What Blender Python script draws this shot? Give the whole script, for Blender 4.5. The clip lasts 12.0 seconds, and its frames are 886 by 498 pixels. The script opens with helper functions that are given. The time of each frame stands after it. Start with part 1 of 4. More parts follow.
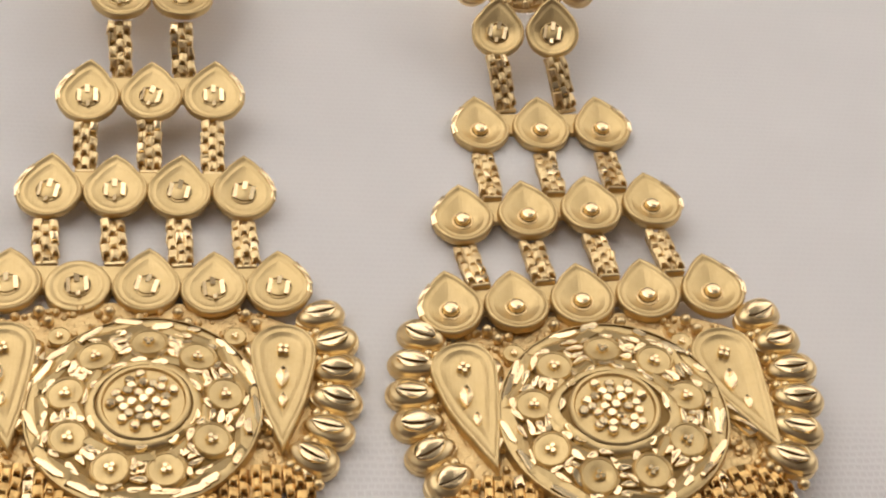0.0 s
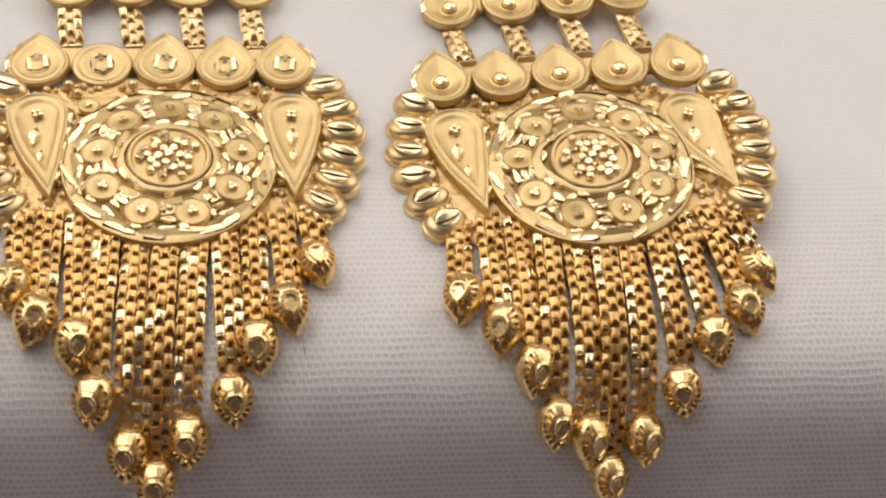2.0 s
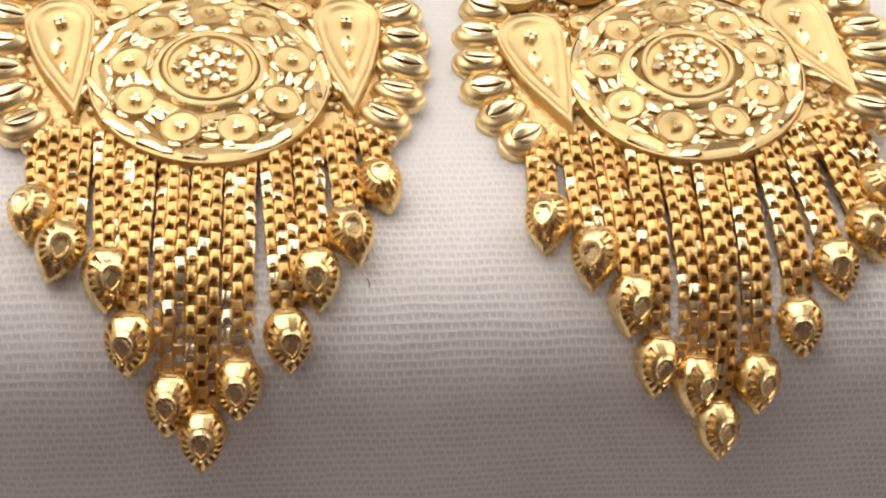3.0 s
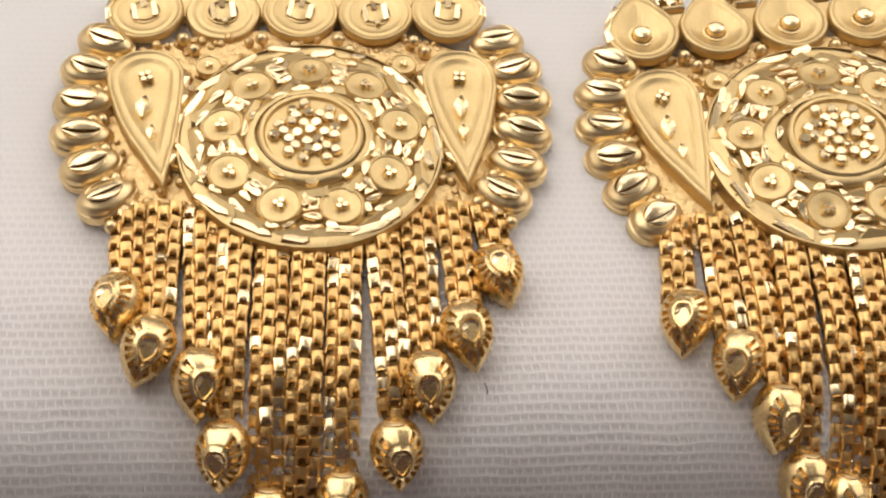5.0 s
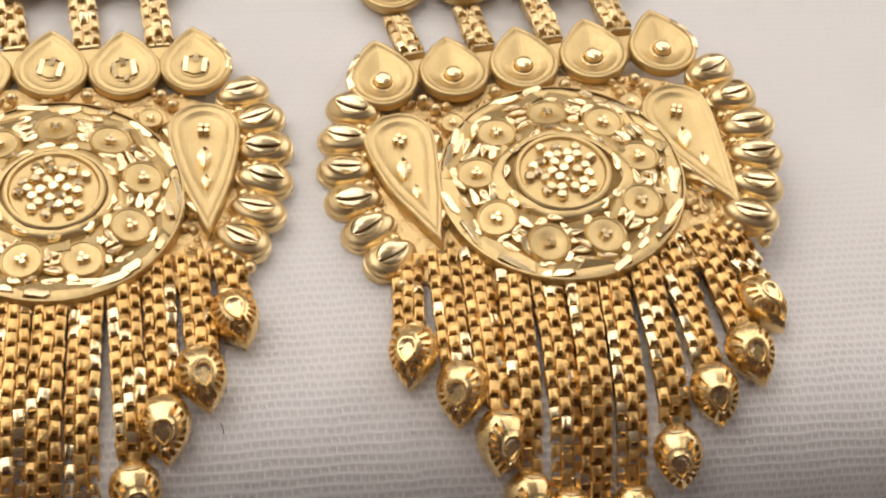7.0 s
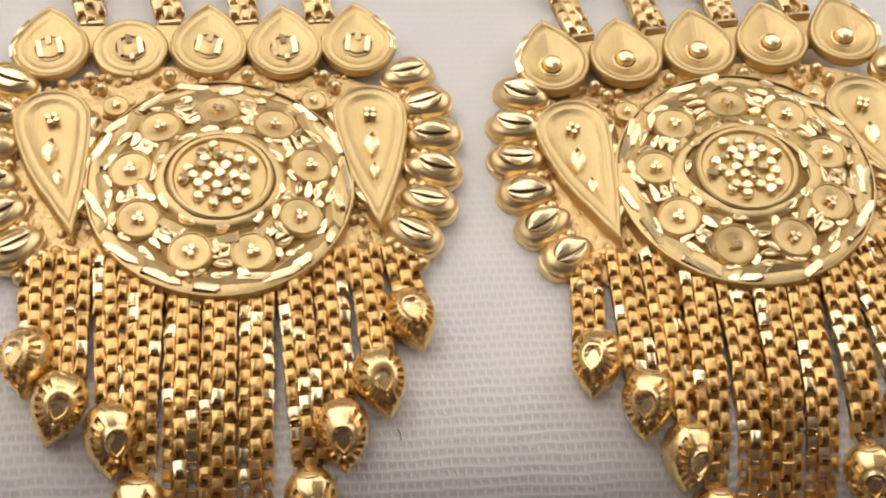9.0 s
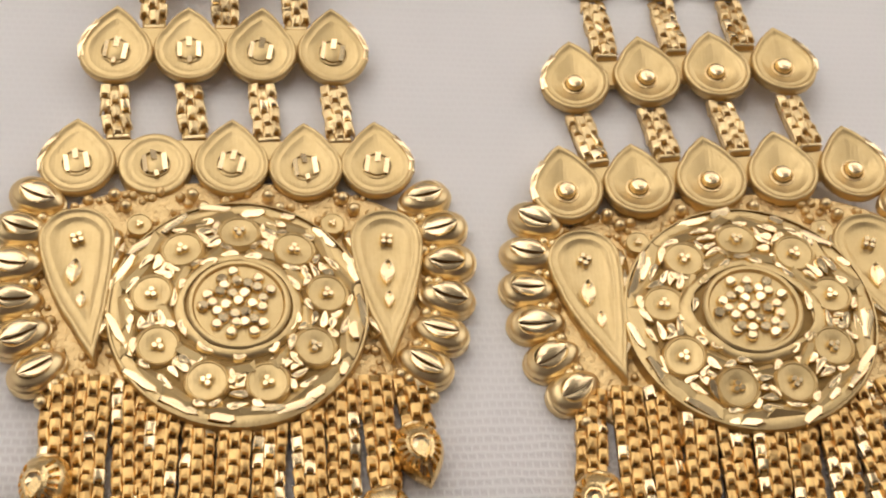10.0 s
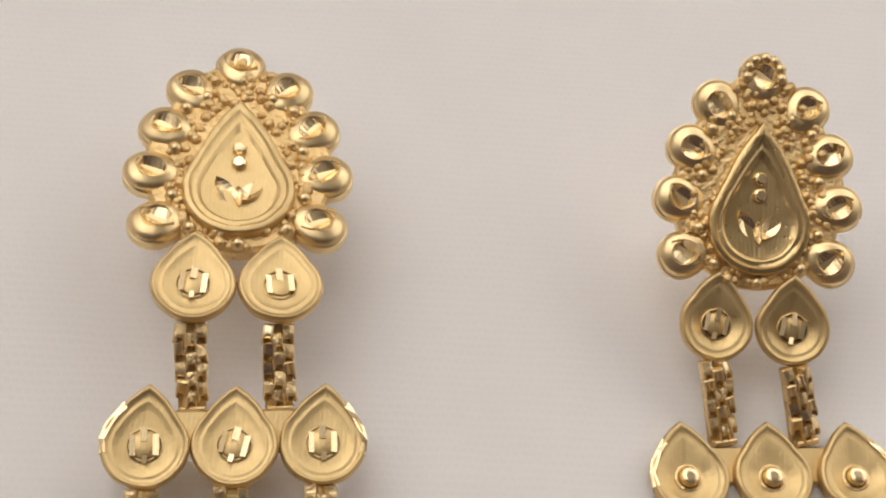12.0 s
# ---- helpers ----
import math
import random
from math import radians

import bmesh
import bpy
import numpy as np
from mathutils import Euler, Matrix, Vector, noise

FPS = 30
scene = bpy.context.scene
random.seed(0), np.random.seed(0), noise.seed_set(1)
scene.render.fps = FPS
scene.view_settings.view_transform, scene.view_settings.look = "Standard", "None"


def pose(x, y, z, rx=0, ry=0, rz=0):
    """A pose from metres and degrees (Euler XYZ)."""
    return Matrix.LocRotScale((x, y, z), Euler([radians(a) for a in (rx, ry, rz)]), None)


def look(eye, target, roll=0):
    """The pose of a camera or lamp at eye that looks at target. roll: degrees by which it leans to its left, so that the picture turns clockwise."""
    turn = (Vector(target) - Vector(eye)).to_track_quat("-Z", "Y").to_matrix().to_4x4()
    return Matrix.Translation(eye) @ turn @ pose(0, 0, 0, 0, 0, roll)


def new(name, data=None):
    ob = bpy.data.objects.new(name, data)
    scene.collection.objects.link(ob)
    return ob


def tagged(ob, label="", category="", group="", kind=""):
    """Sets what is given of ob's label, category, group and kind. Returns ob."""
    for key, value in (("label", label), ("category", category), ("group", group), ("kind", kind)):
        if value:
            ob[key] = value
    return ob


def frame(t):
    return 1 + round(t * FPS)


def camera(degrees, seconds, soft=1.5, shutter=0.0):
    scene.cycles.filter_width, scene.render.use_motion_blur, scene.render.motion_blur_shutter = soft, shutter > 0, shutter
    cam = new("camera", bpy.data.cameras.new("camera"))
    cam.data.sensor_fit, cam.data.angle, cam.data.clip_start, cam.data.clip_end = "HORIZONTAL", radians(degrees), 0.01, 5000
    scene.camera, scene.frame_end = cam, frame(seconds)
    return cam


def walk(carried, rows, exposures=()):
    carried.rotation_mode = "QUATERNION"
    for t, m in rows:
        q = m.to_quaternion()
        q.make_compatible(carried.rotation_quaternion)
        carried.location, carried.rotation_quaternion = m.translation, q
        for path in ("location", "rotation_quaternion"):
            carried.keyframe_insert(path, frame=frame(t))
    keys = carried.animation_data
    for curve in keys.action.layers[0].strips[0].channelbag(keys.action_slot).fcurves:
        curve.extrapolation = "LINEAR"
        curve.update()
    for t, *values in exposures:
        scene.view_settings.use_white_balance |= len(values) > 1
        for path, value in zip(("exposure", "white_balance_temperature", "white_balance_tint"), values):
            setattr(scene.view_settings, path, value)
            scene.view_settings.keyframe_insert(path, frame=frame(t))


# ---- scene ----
cam = camera(34.287, 12.0, soft=2.1)
PATH = [
    (0.0, pose(0.00970, -0.08816, 0.10368, 42.708, -6.445, -4.072)),
    (0.5, pose(0.01038, -0.09240, 0.10385, 41.655, -6.300, -4.782)),
    (1.0, pose(0.00973, -0.09888, 0.10835, 41.872, -6.826, -5.475)),
    (1.5, pose(0.00758, -0.10596, 0.10550, 41.304, -6.755, -5.666)),
    (2.0, pose(0.00594, -0.10938, 0.10350, 40.135, -6.438, -5.759)),
    (2.5, pose(0.00646, -0.11084, 0.10012, 39.817, -6.407, -6.207)),
    (3.0, pose(0.00395, -0.10149, 0.08830, 38.699, -5.228, -5.585)),
    (3.5, pose(-0.00202, -0.09606, 0.08446, 37.042, -3.871, -4.144)),
    (3.7, pose(-0.00407, -0.09392, 0.08437, 37.298, -3.509, -3.574)),
    (5.3, pose(0.00408, -0.08448, 0.08648, 35.901, -4.887, -3.575)),
    (5.5, pose(0.00914, -0.08454, 0.08700, 36.372, -5.297, -4.696)),
    (6.0, pose(0.01626, -0.08471, 0.08993, 36.767, -6.004, -6.876)),
    (6.5, pose(0.01447, -0.08750, 0.09266, 36.301, -6.232, -7.826)),
    (6.7, pose(0.01338, -0.08750, 0.09352, 36.964, -6.157, -7.809)),
    (8.3, pose(0.00495, -0.08548, 0.08789, 35.736, -6.236, -7.227)),
    (8.5, pose(0.00336, -0.08422, 0.08852, 35.674, -5.866, -6.713)),
    (9.0, pose(0.00192, -0.07937, 0.09040, 34.060, -5.937, -5.741)),
    (9.5, pose(0.00122, -0.07520, 0.09482, 33.476, -6.386, -5.116)),
    (10.0, pose(0.00136, -0.07052, 0.09937, 32.750, -6.834, -3.715)),
    (10.5, pose(-0.00108, -0.06329, 0.10153, 32.947, -6.920, -2.933)),
    (11.0, pose(-0.00003, -0.05493, 0.10475, 32.837, -7.447, -3.102)),
    (11.5, pose(-0.00070, -0.04227, 0.10078, 32.998, -6.861, -1.606)),
    (12.0, pose(0.00048, -0.02449, 0.09678, 35.232, -7.592, -1.381)),
]
walk(cam, PATH, exposures=[(0.0, -0.06), (1.0, 0.0), (1.5, 0.10), (2.5, 0.35), (3.0, 0.57), (3.5, 0.63), (3.7, 0.63), (5.3, 0.25), (6.5, 0.22), (8.5, 0.24), (9.5, 0.10), (10.5, -0.03), (11.5, 0.0), (12.0, 0.02)])

# ---- light: a room with soft window-like lamps high behind the jewellery, plus added fill ----
world = bpy.data.worlds.new("room_air")
scene.world = world
world.use_nodes = True
world.node_tree.nodes["Background"].inputs["Color"].default_value = (1.0, 0.93, 0.86, 1)
world.node_tree.nodes["Background"].inputs["Strength"].default_value = 0.25


def area_lamp(name, eye, target, w, h, watts, colour):
    data = bpy.data.lights.new(name, "AREA")
    data.shape, data.size, data.size_y = "RECTANGLE", w, h
    data.energy, data.color = watts, colour
    ob = new(name, data)
    ob.matrix_world = look(eye, target)
    return ob


area_lamp("north_window_light", (0.0, 1.22, 1.22), (0.0, 0.0, 1.1), 3.4, 1.45, 20, (1.0, 0.96, 0.92))
area_lamp("east_window_light", (1.45, 0.75, 1.05), (0.02, 0.0, 0.0), 1.9, 1.6, 11, (1.0, 0.95, 0.91))
# Unseen fill lamp, added to lift the ambient and the dim left side.
area_lamp("ceiling_fill", (-0.95, 0.45, 1.93), (-0.95, 0.45, 0.0), 2.0, 1.5, 18, (1.0, 0.95, 0.90))

# ---- materials ----
MM = 0.001


def material(name):
    m = bpy.data.materials.new(name)
    m.use_nodes = True
    return m, m.node_tree.nodes, m.node_tree.links, m.node_tree.nodes["Principled BSDF"]


def gold(name, colour, rough, grain, relief, lines=0.0, tone=0.10):
    """Gold with cloudy tone, uneven polish, fine grain relief and, if asked for, brushed lines."""
    m, n, l, p = material(name)
    pos = n.new("ShaderNodeNewGeometry")
    big = n.new("ShaderNodeTexNoise")
    big.inputs["Scale"].default_value, big.inputs["Detail"].default_value = 420, 3
    fine = n.new("ShaderNodeTexNoise")
    fine.inputs["Scale"].default_value, fine.inputs["Detail"].default_value = grain, 4
    for tex in (big, fine):
        l.new(pos.outputs["Position"], tex.inputs["Vector"])
    ramp = n.new("ShaderNodeMix")
    ramp.data_type = "RGBA"
    ramp.inputs["A"].default_value = (*[c * (1 - tone) * k for c, k in zip(colour, (1, 0.97, 0.88))], 1)
    ramp.inputs["B"].default_value = (*[min(1, c * (1 + tone * 0.4)) for c in colour], 1)
    l.new(big.outputs["Fac"], ramp.inputs["Factor"])
    l.new(ramp.outputs["Result"], p.inputs["Base Color"])
    p.inputs["Metallic"].default_value = 1
    r = n.new("ShaderNodeMapRange")
    r.inputs["To Min"].default_value, r.inputs["To Max"].default_value = rough * 0.7, rough * 1.35
    l.new(fine.outputs["Fac"], r.inputs["Value"])
    l.new(r.outputs["Result"], p.inputs["Roughness"])
    bump = n.new("ShaderNodeBump")
    bump.inputs["Strength"].default_value, bump.inputs["Distance"].default_value = min(1, relief), 0.00008 * max(1, relief)
    l.new(fine.outputs["Fac"], bump.inputs["Height"])
    last = bump
    if lines:
        wave = n.new("ShaderNodeTexWave")
        wave.bands_direction = "X"
        wave.inputs["Scale"].default_value, wave.inputs["Distortion"].default_value = 900, 3
        l.new(pos.outputs["Position"], wave.inputs["Vector"])
        last = n.new("ShaderNodeBump")
        last.inputs["Strength"].default_value, last.inputs["Distance"].default_value = lines, 0.00003
        l.new(wave.outputs["Color"], last.inputs["Height"])
        l.new(bump.outputs["Normal"], last.inputs["Normal"])
    l.new(last.outputs["Normal"], p.inputs["Normal"])
    return m


GLOSS = gold("glossy_gold", (0.75, 0.565, 0.285), 0.30, 2600, 0.25, lines=0.2)
SATIN = gold("satin_gold", (0.735, 0.56, 0.29), 0.48, 2600, 0.3, lines=0.2)
POLISHED = gold("polished_gold", (0.89, 0.70, 0.40), 0.36, 1500, 0.12)
BRIGHT = gold("bright_gold", (0.89, 0.67, 0.345), 0.26, 1500, 0.15)
CUT = gold("diamond_cut_gold", (0.97, 0.785, 0.49), 0.24, 900, 0.05)
GRAIN = gold("granulated_gold", (0.89, 0.66, 0.34), 0.45, 2200, 3.0, tone=0.2)
LINK = gold("chain_gold", (0.88, 0.585, 0.24), 0.40, 1500, 2.0, tone=0.25)
PALE_LINK = gold("pale_chain_gold", (0.95, 0.725, 0.405), 0.38, 1100, 4.0, tone=0.2)
# Milder recess shade put into the colour: medallion floor and row-chain cores.
FIELD = gold("half_shade_gold", (0.62, 0.44, 0.20), 0.42, 1500, 1.2, tone=0.25)
# Deep recess shade put into the colour: slots, slits and grooves.
RECESS_SHADE = gold("recess_shade_gold", (0.28, 0.175, 0.065), 0.5, 1500, 0.9, tone=0.3)


def cloth_material():
    """White plain-weave cotton: thick weft ribs with warp threads showing between them."""
    m, n, l, p = material("white_cotton")
    uv = n.new("ShaderNodeUVMap")
    wob = n.new("ShaderNodeTexNoise")
    wob.inputs["Scale"].default_value, wob.inputs["Detail"].default_value = 0.35, 3
    l.new(uv.outputs["UV"], wob.inputs["Vector"])
    shift = n.new("ShaderNodeVectorMath")
    shift.operation = "MULTIPLY_ADD"
    shift.inputs[1].default_value = (0.8, 0.6, 0)
    l.new(wob.outputs["Color"], shift.inputs[0])
    l.new(uv.outputs["UV"], shift.inputs[2])
    sep = n.new("ShaderNodeSeparateXYZ")
    l.new(shift.outputs["Vector"], sep.inputs["Vector"])

    def calc(op, a, b=None):
        q = n.new("ShaderNodeMath")
        q.operation = op
        for i, v in enumerate((a, b)):
            if v is None:
                continue
            if isinstance(v, (int, float)):
                q.inputs[i].default_value = v
            else:
                l.new(v, q.inputs[i])
        return q.outputs[0]

    sy = calc("SINE", calc("MULTIPLY", sep.outputs["Y"], math.pi / 0.72))
    over = calc("MULTIPLY", calc("COSINE", calc("MULTIPLY", sep.outputs["X"], 2 * math.pi / 0.66)), calc("SIGN", sy))
    weft = calc("SUBTRACT", 1.0, calc("POWER", calc("ABSOLUTE", sy), 1.35))
    warp = calc("MULTIPLY", calc("POWER", calc("ADD", calc("MULTIPLY", over, 0.5), 0.5), 5.0), 1.0)
    height = calc("MAXIMUM", weft, warp)
    fibre = n.new("ShaderNodeTexNoise")
    fibre.inputs["Scale"].default_value, fibre.inputs["Detail"].default_value = 9, 4
    l.new(uv.outputs["UV"], fibre.inputs["Vector"])
    both = calc("ADD", height, calc("MULTIPLY", fibre.outputs["Fac"], 1.3))
    # Weave relief and gap tone fade towards the back, imitating soft focus.
    weave_focus = n.new("ShaderNodeMapRange")
    weave_focus.inputs["From Min"].default_value, weave_focus.inputs["From Max"].default_value = -11, -31
    weave_focus.inputs["To Min"].default_value, weave_focus.inputs["To Max"].default_value = 0.12, 0.95
    l.new(sep.outputs["Y"], weave_focus.inputs["Value"])
    bump = n.new("ShaderNodeBump")
    bump.inputs["Distance"].default_value = 0.00011
    patch = n.new("ShaderNodeTexNoise")
    patch.inputs["Scale"].default_value, patch.inputs["Detail"].default_value = 0.22, 4
    l.new(uv.outputs["UV"], patch.inputs["Vector"])
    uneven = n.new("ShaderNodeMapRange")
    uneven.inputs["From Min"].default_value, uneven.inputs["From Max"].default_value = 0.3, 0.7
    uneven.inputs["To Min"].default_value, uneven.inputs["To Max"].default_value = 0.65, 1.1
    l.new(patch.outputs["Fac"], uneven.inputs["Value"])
    # Not wear: weave and gap tone simply gain down the front roll.
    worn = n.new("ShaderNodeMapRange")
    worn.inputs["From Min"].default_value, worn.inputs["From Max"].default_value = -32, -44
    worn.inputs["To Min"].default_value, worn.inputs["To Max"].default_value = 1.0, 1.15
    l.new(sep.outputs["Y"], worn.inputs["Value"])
    weave = calc("MULTIPLY", calc("MULTIPLY", weave_focus.outputs["Result"], uneven.outputs["Result"]), worn.outputs["Result"])
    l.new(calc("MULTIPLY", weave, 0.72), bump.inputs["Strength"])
    l.new(both, bump.inputs["Height"])
    l.new(bump.outputs["Normal"], p.inputs["Normal"])
    stain = n.new("ShaderNodeTexNoise")
    stain.inputs["Scale"].default_value, stain.inputs["Detail"].default_value = 0.06, 3
    l.new(uv.outputs["UV"], stain.inputs["Vector"])
    mix = n.new("ShaderNodeMix")
    mix.data_type = "RGBA"
    mix.inputs["A"].default_value, mix.inputs["B"].default_value = (0.81, 0.785, 0.77, 1), (0.87, 0.845, 0.83, 1)
    l.new(stain.outputs["Fac"], mix.inputs["Factor"])
    # Darker gaps between threads: their shade is put into the colour.
    gap = n.new("ShaderNodeMix")
    gap.data_type = "RGBA"
    gap.inputs["A"].default_value = (0.63, 0.585, 0.575, 1)
    l.new(mix.outputs["Result"], gap.inputs["B"])
    holes = calc("MULTIPLY", calc("SUBTRACT", 1.0, calc("MINIMUM", calc("MAXIMUM", height, 0.0), 1.0)), weave)
    l.new(calc("SUBTRACT", 1.0, calc("MULTIPLY", holes, 0.8)), gap.inputs["Factor"])
    l.new(gap.outputs["Result"], p.inputs["Base Color"])
    p.inputs["Roughness"].default_value = 0.9
    p.subsurface_method = "BURLEY"
    p.inputs["Subsurface Weight"].default_value = 0.5
    p.inputs["Subsurface Radius"].default_value = (1.0, 0.9, 0.85)
    p.inputs["Subsurface Scale"].default_value = 0.004
    p.inputs["Sheen Weight"].default_value = 0.15
    return m


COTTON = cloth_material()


def paint(name, colour):
    m, n, l, p = material(name)
    tex = n.new("ShaderNodeTexNoise")
    tex.inputs["Scale"].default_value, tex.inputs["Detail"].default_value = 6, 5
    mix = n.new("ShaderNodeMix")
    mix.data_type = "RGBA"
    mix.inputs["A"].default_value = (*[c * 0.92 for c in colour], 1)
    mix.inputs["B"].default_value = (*colour, 1)
    l.new(tex.outputs["Fac"], mix.inputs["Factor"])
    l.new(mix.outputs["Result"], p.inputs["Base Color"])
    p.inputs["Roughness"].default_value = 0.8
    return m


WALL, CEILING = paint("white_paint", (0.78, 0.735, 0.69)), paint("ceiling_paint", (0.50, 0.47, 0.44))
FLOOR, DARK = paint("brown_floor", (0.145, 0.102, 0.112)), paint("dark_paint", (0.18, 0.132, 0.155))

# ---- mesh helpers; shapes are drawn in millimetres ----
WORLD = {}


def finish(bm, name, mat, smooth=True, sharp=35):
    """A mesh in metres from a bmesh in millimetres, with sharp edges kept."""
    bmesh.ops.recalc_face_normals(bm, faces=bm.faces)
    for f in bm.faces:
        f.smooth = smooth
    if smooth:
        for e in bm.edges:
            if len(e.link_faces) == 2 and e.calc_face_angle() > radians(sharp):
                e.smooth = False
    bmesh.ops.scale(bm, vec=(MM, MM, MM), verts=bm.verts)
    me = bpy.data.meshes.new(name)
    bm.to_mesh(me)
    bm.free()
    me.materials.append(mat)
    return me


def place(name, me, parent, m, label=""):
    """One object at the world pose m (millimetres), under a thing or a part."""
    ob = new(name, me)
    w = m.copy()
    w.translation = w.translation * MM
    WORLD[ob] = w
    if parent:
        ob.parent = parent
        ob.matrix_basis = WORLD[parent].inverted() @ w
    else:
        ob.matrix_basis = w
    return tagged(ob, label)


def tear(w, h, n=36):
    """Teardrop outline: a round of width w about the origin, its point up, h high in all."""
    r, d = w / 2, h - w / 2
    a = math.acos(r / d)
    pts = []
    side = max(4, n // 6)
    for i in range(side):
        t = i / side
        x, y = r * math.sin(a) * t, d + (r * math.cos(a) - d) * t
        b = 0.07 * w * math.sin(math.pi * t) * 0.5
        pts.append((x + b * math.cos(a) * 0.5 + b * 0.5, y + b * 0.4))
    arc = n - 2 * side
    for i in range(arc + 1):
        q = math.pi / 2 - a - (2 * math.pi - 2 * a) * i / arc
        pts.append((r * math.cos(q), r * math.sin(q)))
    for i in range(side - 1, 0, -1):
        pts.append((-pts[i][0], pts[i][1]))
    return pts


def mango(w, h, skew, n=64):
    """Paisley outline: a round of width w about the origin, swelling flanks, and a point that leans aside."""
    r, t = w / 2, h - w / 2
    pts = []
    for i in range(n // 3 + 1):
        u = 1 - i / (n // 3)
        x = r * (0.62 * math.cos(math.pi / 2 * u) + 0.38 * (1 - u ** 1.4))
        pts.append((x, t * u))
    for i in range(1, n // 3):
        q = -math.pi * i / (n // 3)
        pts.append((r * math.cos(q), r * math.sin(q)))
    for i in range(n // 3, 0, -1):
        pts.append((-pts[i][0], pts[i][1]))
    return [(x + skew * (max(y, 0) / t) ** 1.5, y) for x, y in pts]


def ring(n, r):
    return [(r * math.sin(2 * math.pi * i / n), r * math.cos(2 * math.pi * i / n)) for i in range(n)]


def loft(bm, outline, levels, centre=(0, 0)):
    """Skin through copies of an outline: (scale, height) from below to the middle of the top."""
    loops = [[bm.verts.new((centre[0] + x * s, centre[1] + y * s, h)) for x, y in outline] for s, h in levels]
    n = len(outline)
    for a, b in zip(loops, loops[1:]):
        for i in range(n):
            bm.faces.new((a[i], a[(i + 1) % n], b[(i + 1) % n], b[i]))
    bm.faces.new(loops[0][::-1])
    bm.faces.new(loops[-1])
    return loops


def box(bm, x0, x1, y0, y1, z0, z1, c=0.12):
    """A block with bevelled top edges."""
    o = [(x0, y0), (x1, y0), (x1, y1), (x0, y1)]
    i = [(x0 + c, y0 + c), (x1 - c, y0 + c), (x1 - c, y1 - c), (x0 + c, y1 - c)]
    loops = [[bm.verts.new((x, y, z)) for x, y in q] for q, z in ((o, z0), (o, z1 - c), (i, z1))]
    for a, b in zip(loops, loops[1:]):
        for k in range(4):
            bm.faces.new((a[k], a[(k + 1) % 4], b[(k + 1) % 4], b[k]))
    bm.faces.new(loops[0][::-1])
    bm.faces.new(loops[-1])


def ball(bm, x, y, z, r, seg=10, rings=6):
    bmesh.ops.create_uvsphere(bm, u_segments=seg, v_segments=rings, radius=r, matrix=Matrix.Translation((x, y, z)))


def rot(rz=0, rx=0, ry=0):
    return pose(0, 0, 0, 0, 0, rz) @ pose(0, 0, 0, rx, 0, 0) @ pose(0, 0, 0, 0, ry, 0)


def at(x, y, z, rz=0, rx=0, ry=0):
    return Matrix.Translation((x, y, z)) @ rot(rz, rx, ry)


# ---- the lie of the cloth, rolling down over the front edge, and of the chains, which hang a little clear of it ----
LIFT = 2.8
STEP = 0.1


def ease(x):
    x = min(max(x, 0), 1)
    return x * x * (3 - 2 * x)


def fall(slope):
    """Places and slopes along a run whose slope in degrees is given at each point."""
    rows, y, z = [], 0.0, 0.0
    for i in range(6001):
        th = radians(slope(-i * STEP))
        rows.append((y, z, th))
        y -= STEP * math.cos(th)
        z -= STEP * math.sin(th)
    return rows


CLOTH_LIE = fall(lambda s: 74 * ease((-29.5 - s) / 17) + 6 * ease((-60 - s) / 20) - 80 * ease((-130 - s) / 30))
CHAIN_LIE = fall(lambda s: 48 * ease((-28 - s) / 13) + 30 * ease((-46 - s) / 30))


def lie(s, rows=CLOTH_LIE):
    """Place (y, z) and slope at the run s along the cloth or the chains."""
    if s >= 0:
        return s, 0.0, 0.0
    f = min(-s / STEP, 5999)
    i = int(f)
    return tuple(a + (b - a) * (f - i) for a, b in zip(rows[i], rows[i + 1]))


def draped(u, s, h, rz=0, rx=0, ry=0, rows=CHAIN_LIE):
    y, z, th = lie(s, rows)
    return Matrix.Translation((u, y - math.sin(th) * h, z + math.cos(th) * h)) @ pose(0, 0, 0, math.degrees(th)) @ rot(rz, rx, ry)


# ---- the room ----
def wall(name, cx, cy, cz, sx, sy, sz, mat, label):
    bm = bmesh.new()
    bmesh.ops.create_cube(bm, size=1, matrix=Matrix.Translation((cx, cy, cz)) @ Matrix.Diagonal((sx, sy, sz, 1)))
    me = bpy.data.meshes.new(name)
    bm.to_mesh(me)
    bm.free()
    me.materials.append(mat)
    return tagged(new(name, me), label, "wall", kind="structure")


wall("floor", 0, -0.4, -0.80, 4.2, 3.8, 0.1, FLOOR, "plain dark brown floor of the room")
wall("ceiling", 0, -0.4, 2.05, 4.2, 3.8, 0.1, CEILING, "plain off-white painted ceiling of the room")
wall("wall_north", 0, 1.30, 0.625, 4.2, 0.1, 2.75, WALL, "plain off-white painted wall")
# Unseen south wall, added dark and mauve to dim reflections and front cloth.
wall("wall_south", 0, -2.15, 0.625, 4.2, 0.1, 2.75, DARK, "plain dark wall, unseen, added to darken reflections")
wall("wall_east", 2.05, -0.425, 0.625, 0.1, 3.35, 2.75, WALL, "plain off-white painted wall")
wall("wall_west", -2.05, -0.425, 0.625, 0.1, 3.35, 2.75, WALL, "plain off-white painted wall")


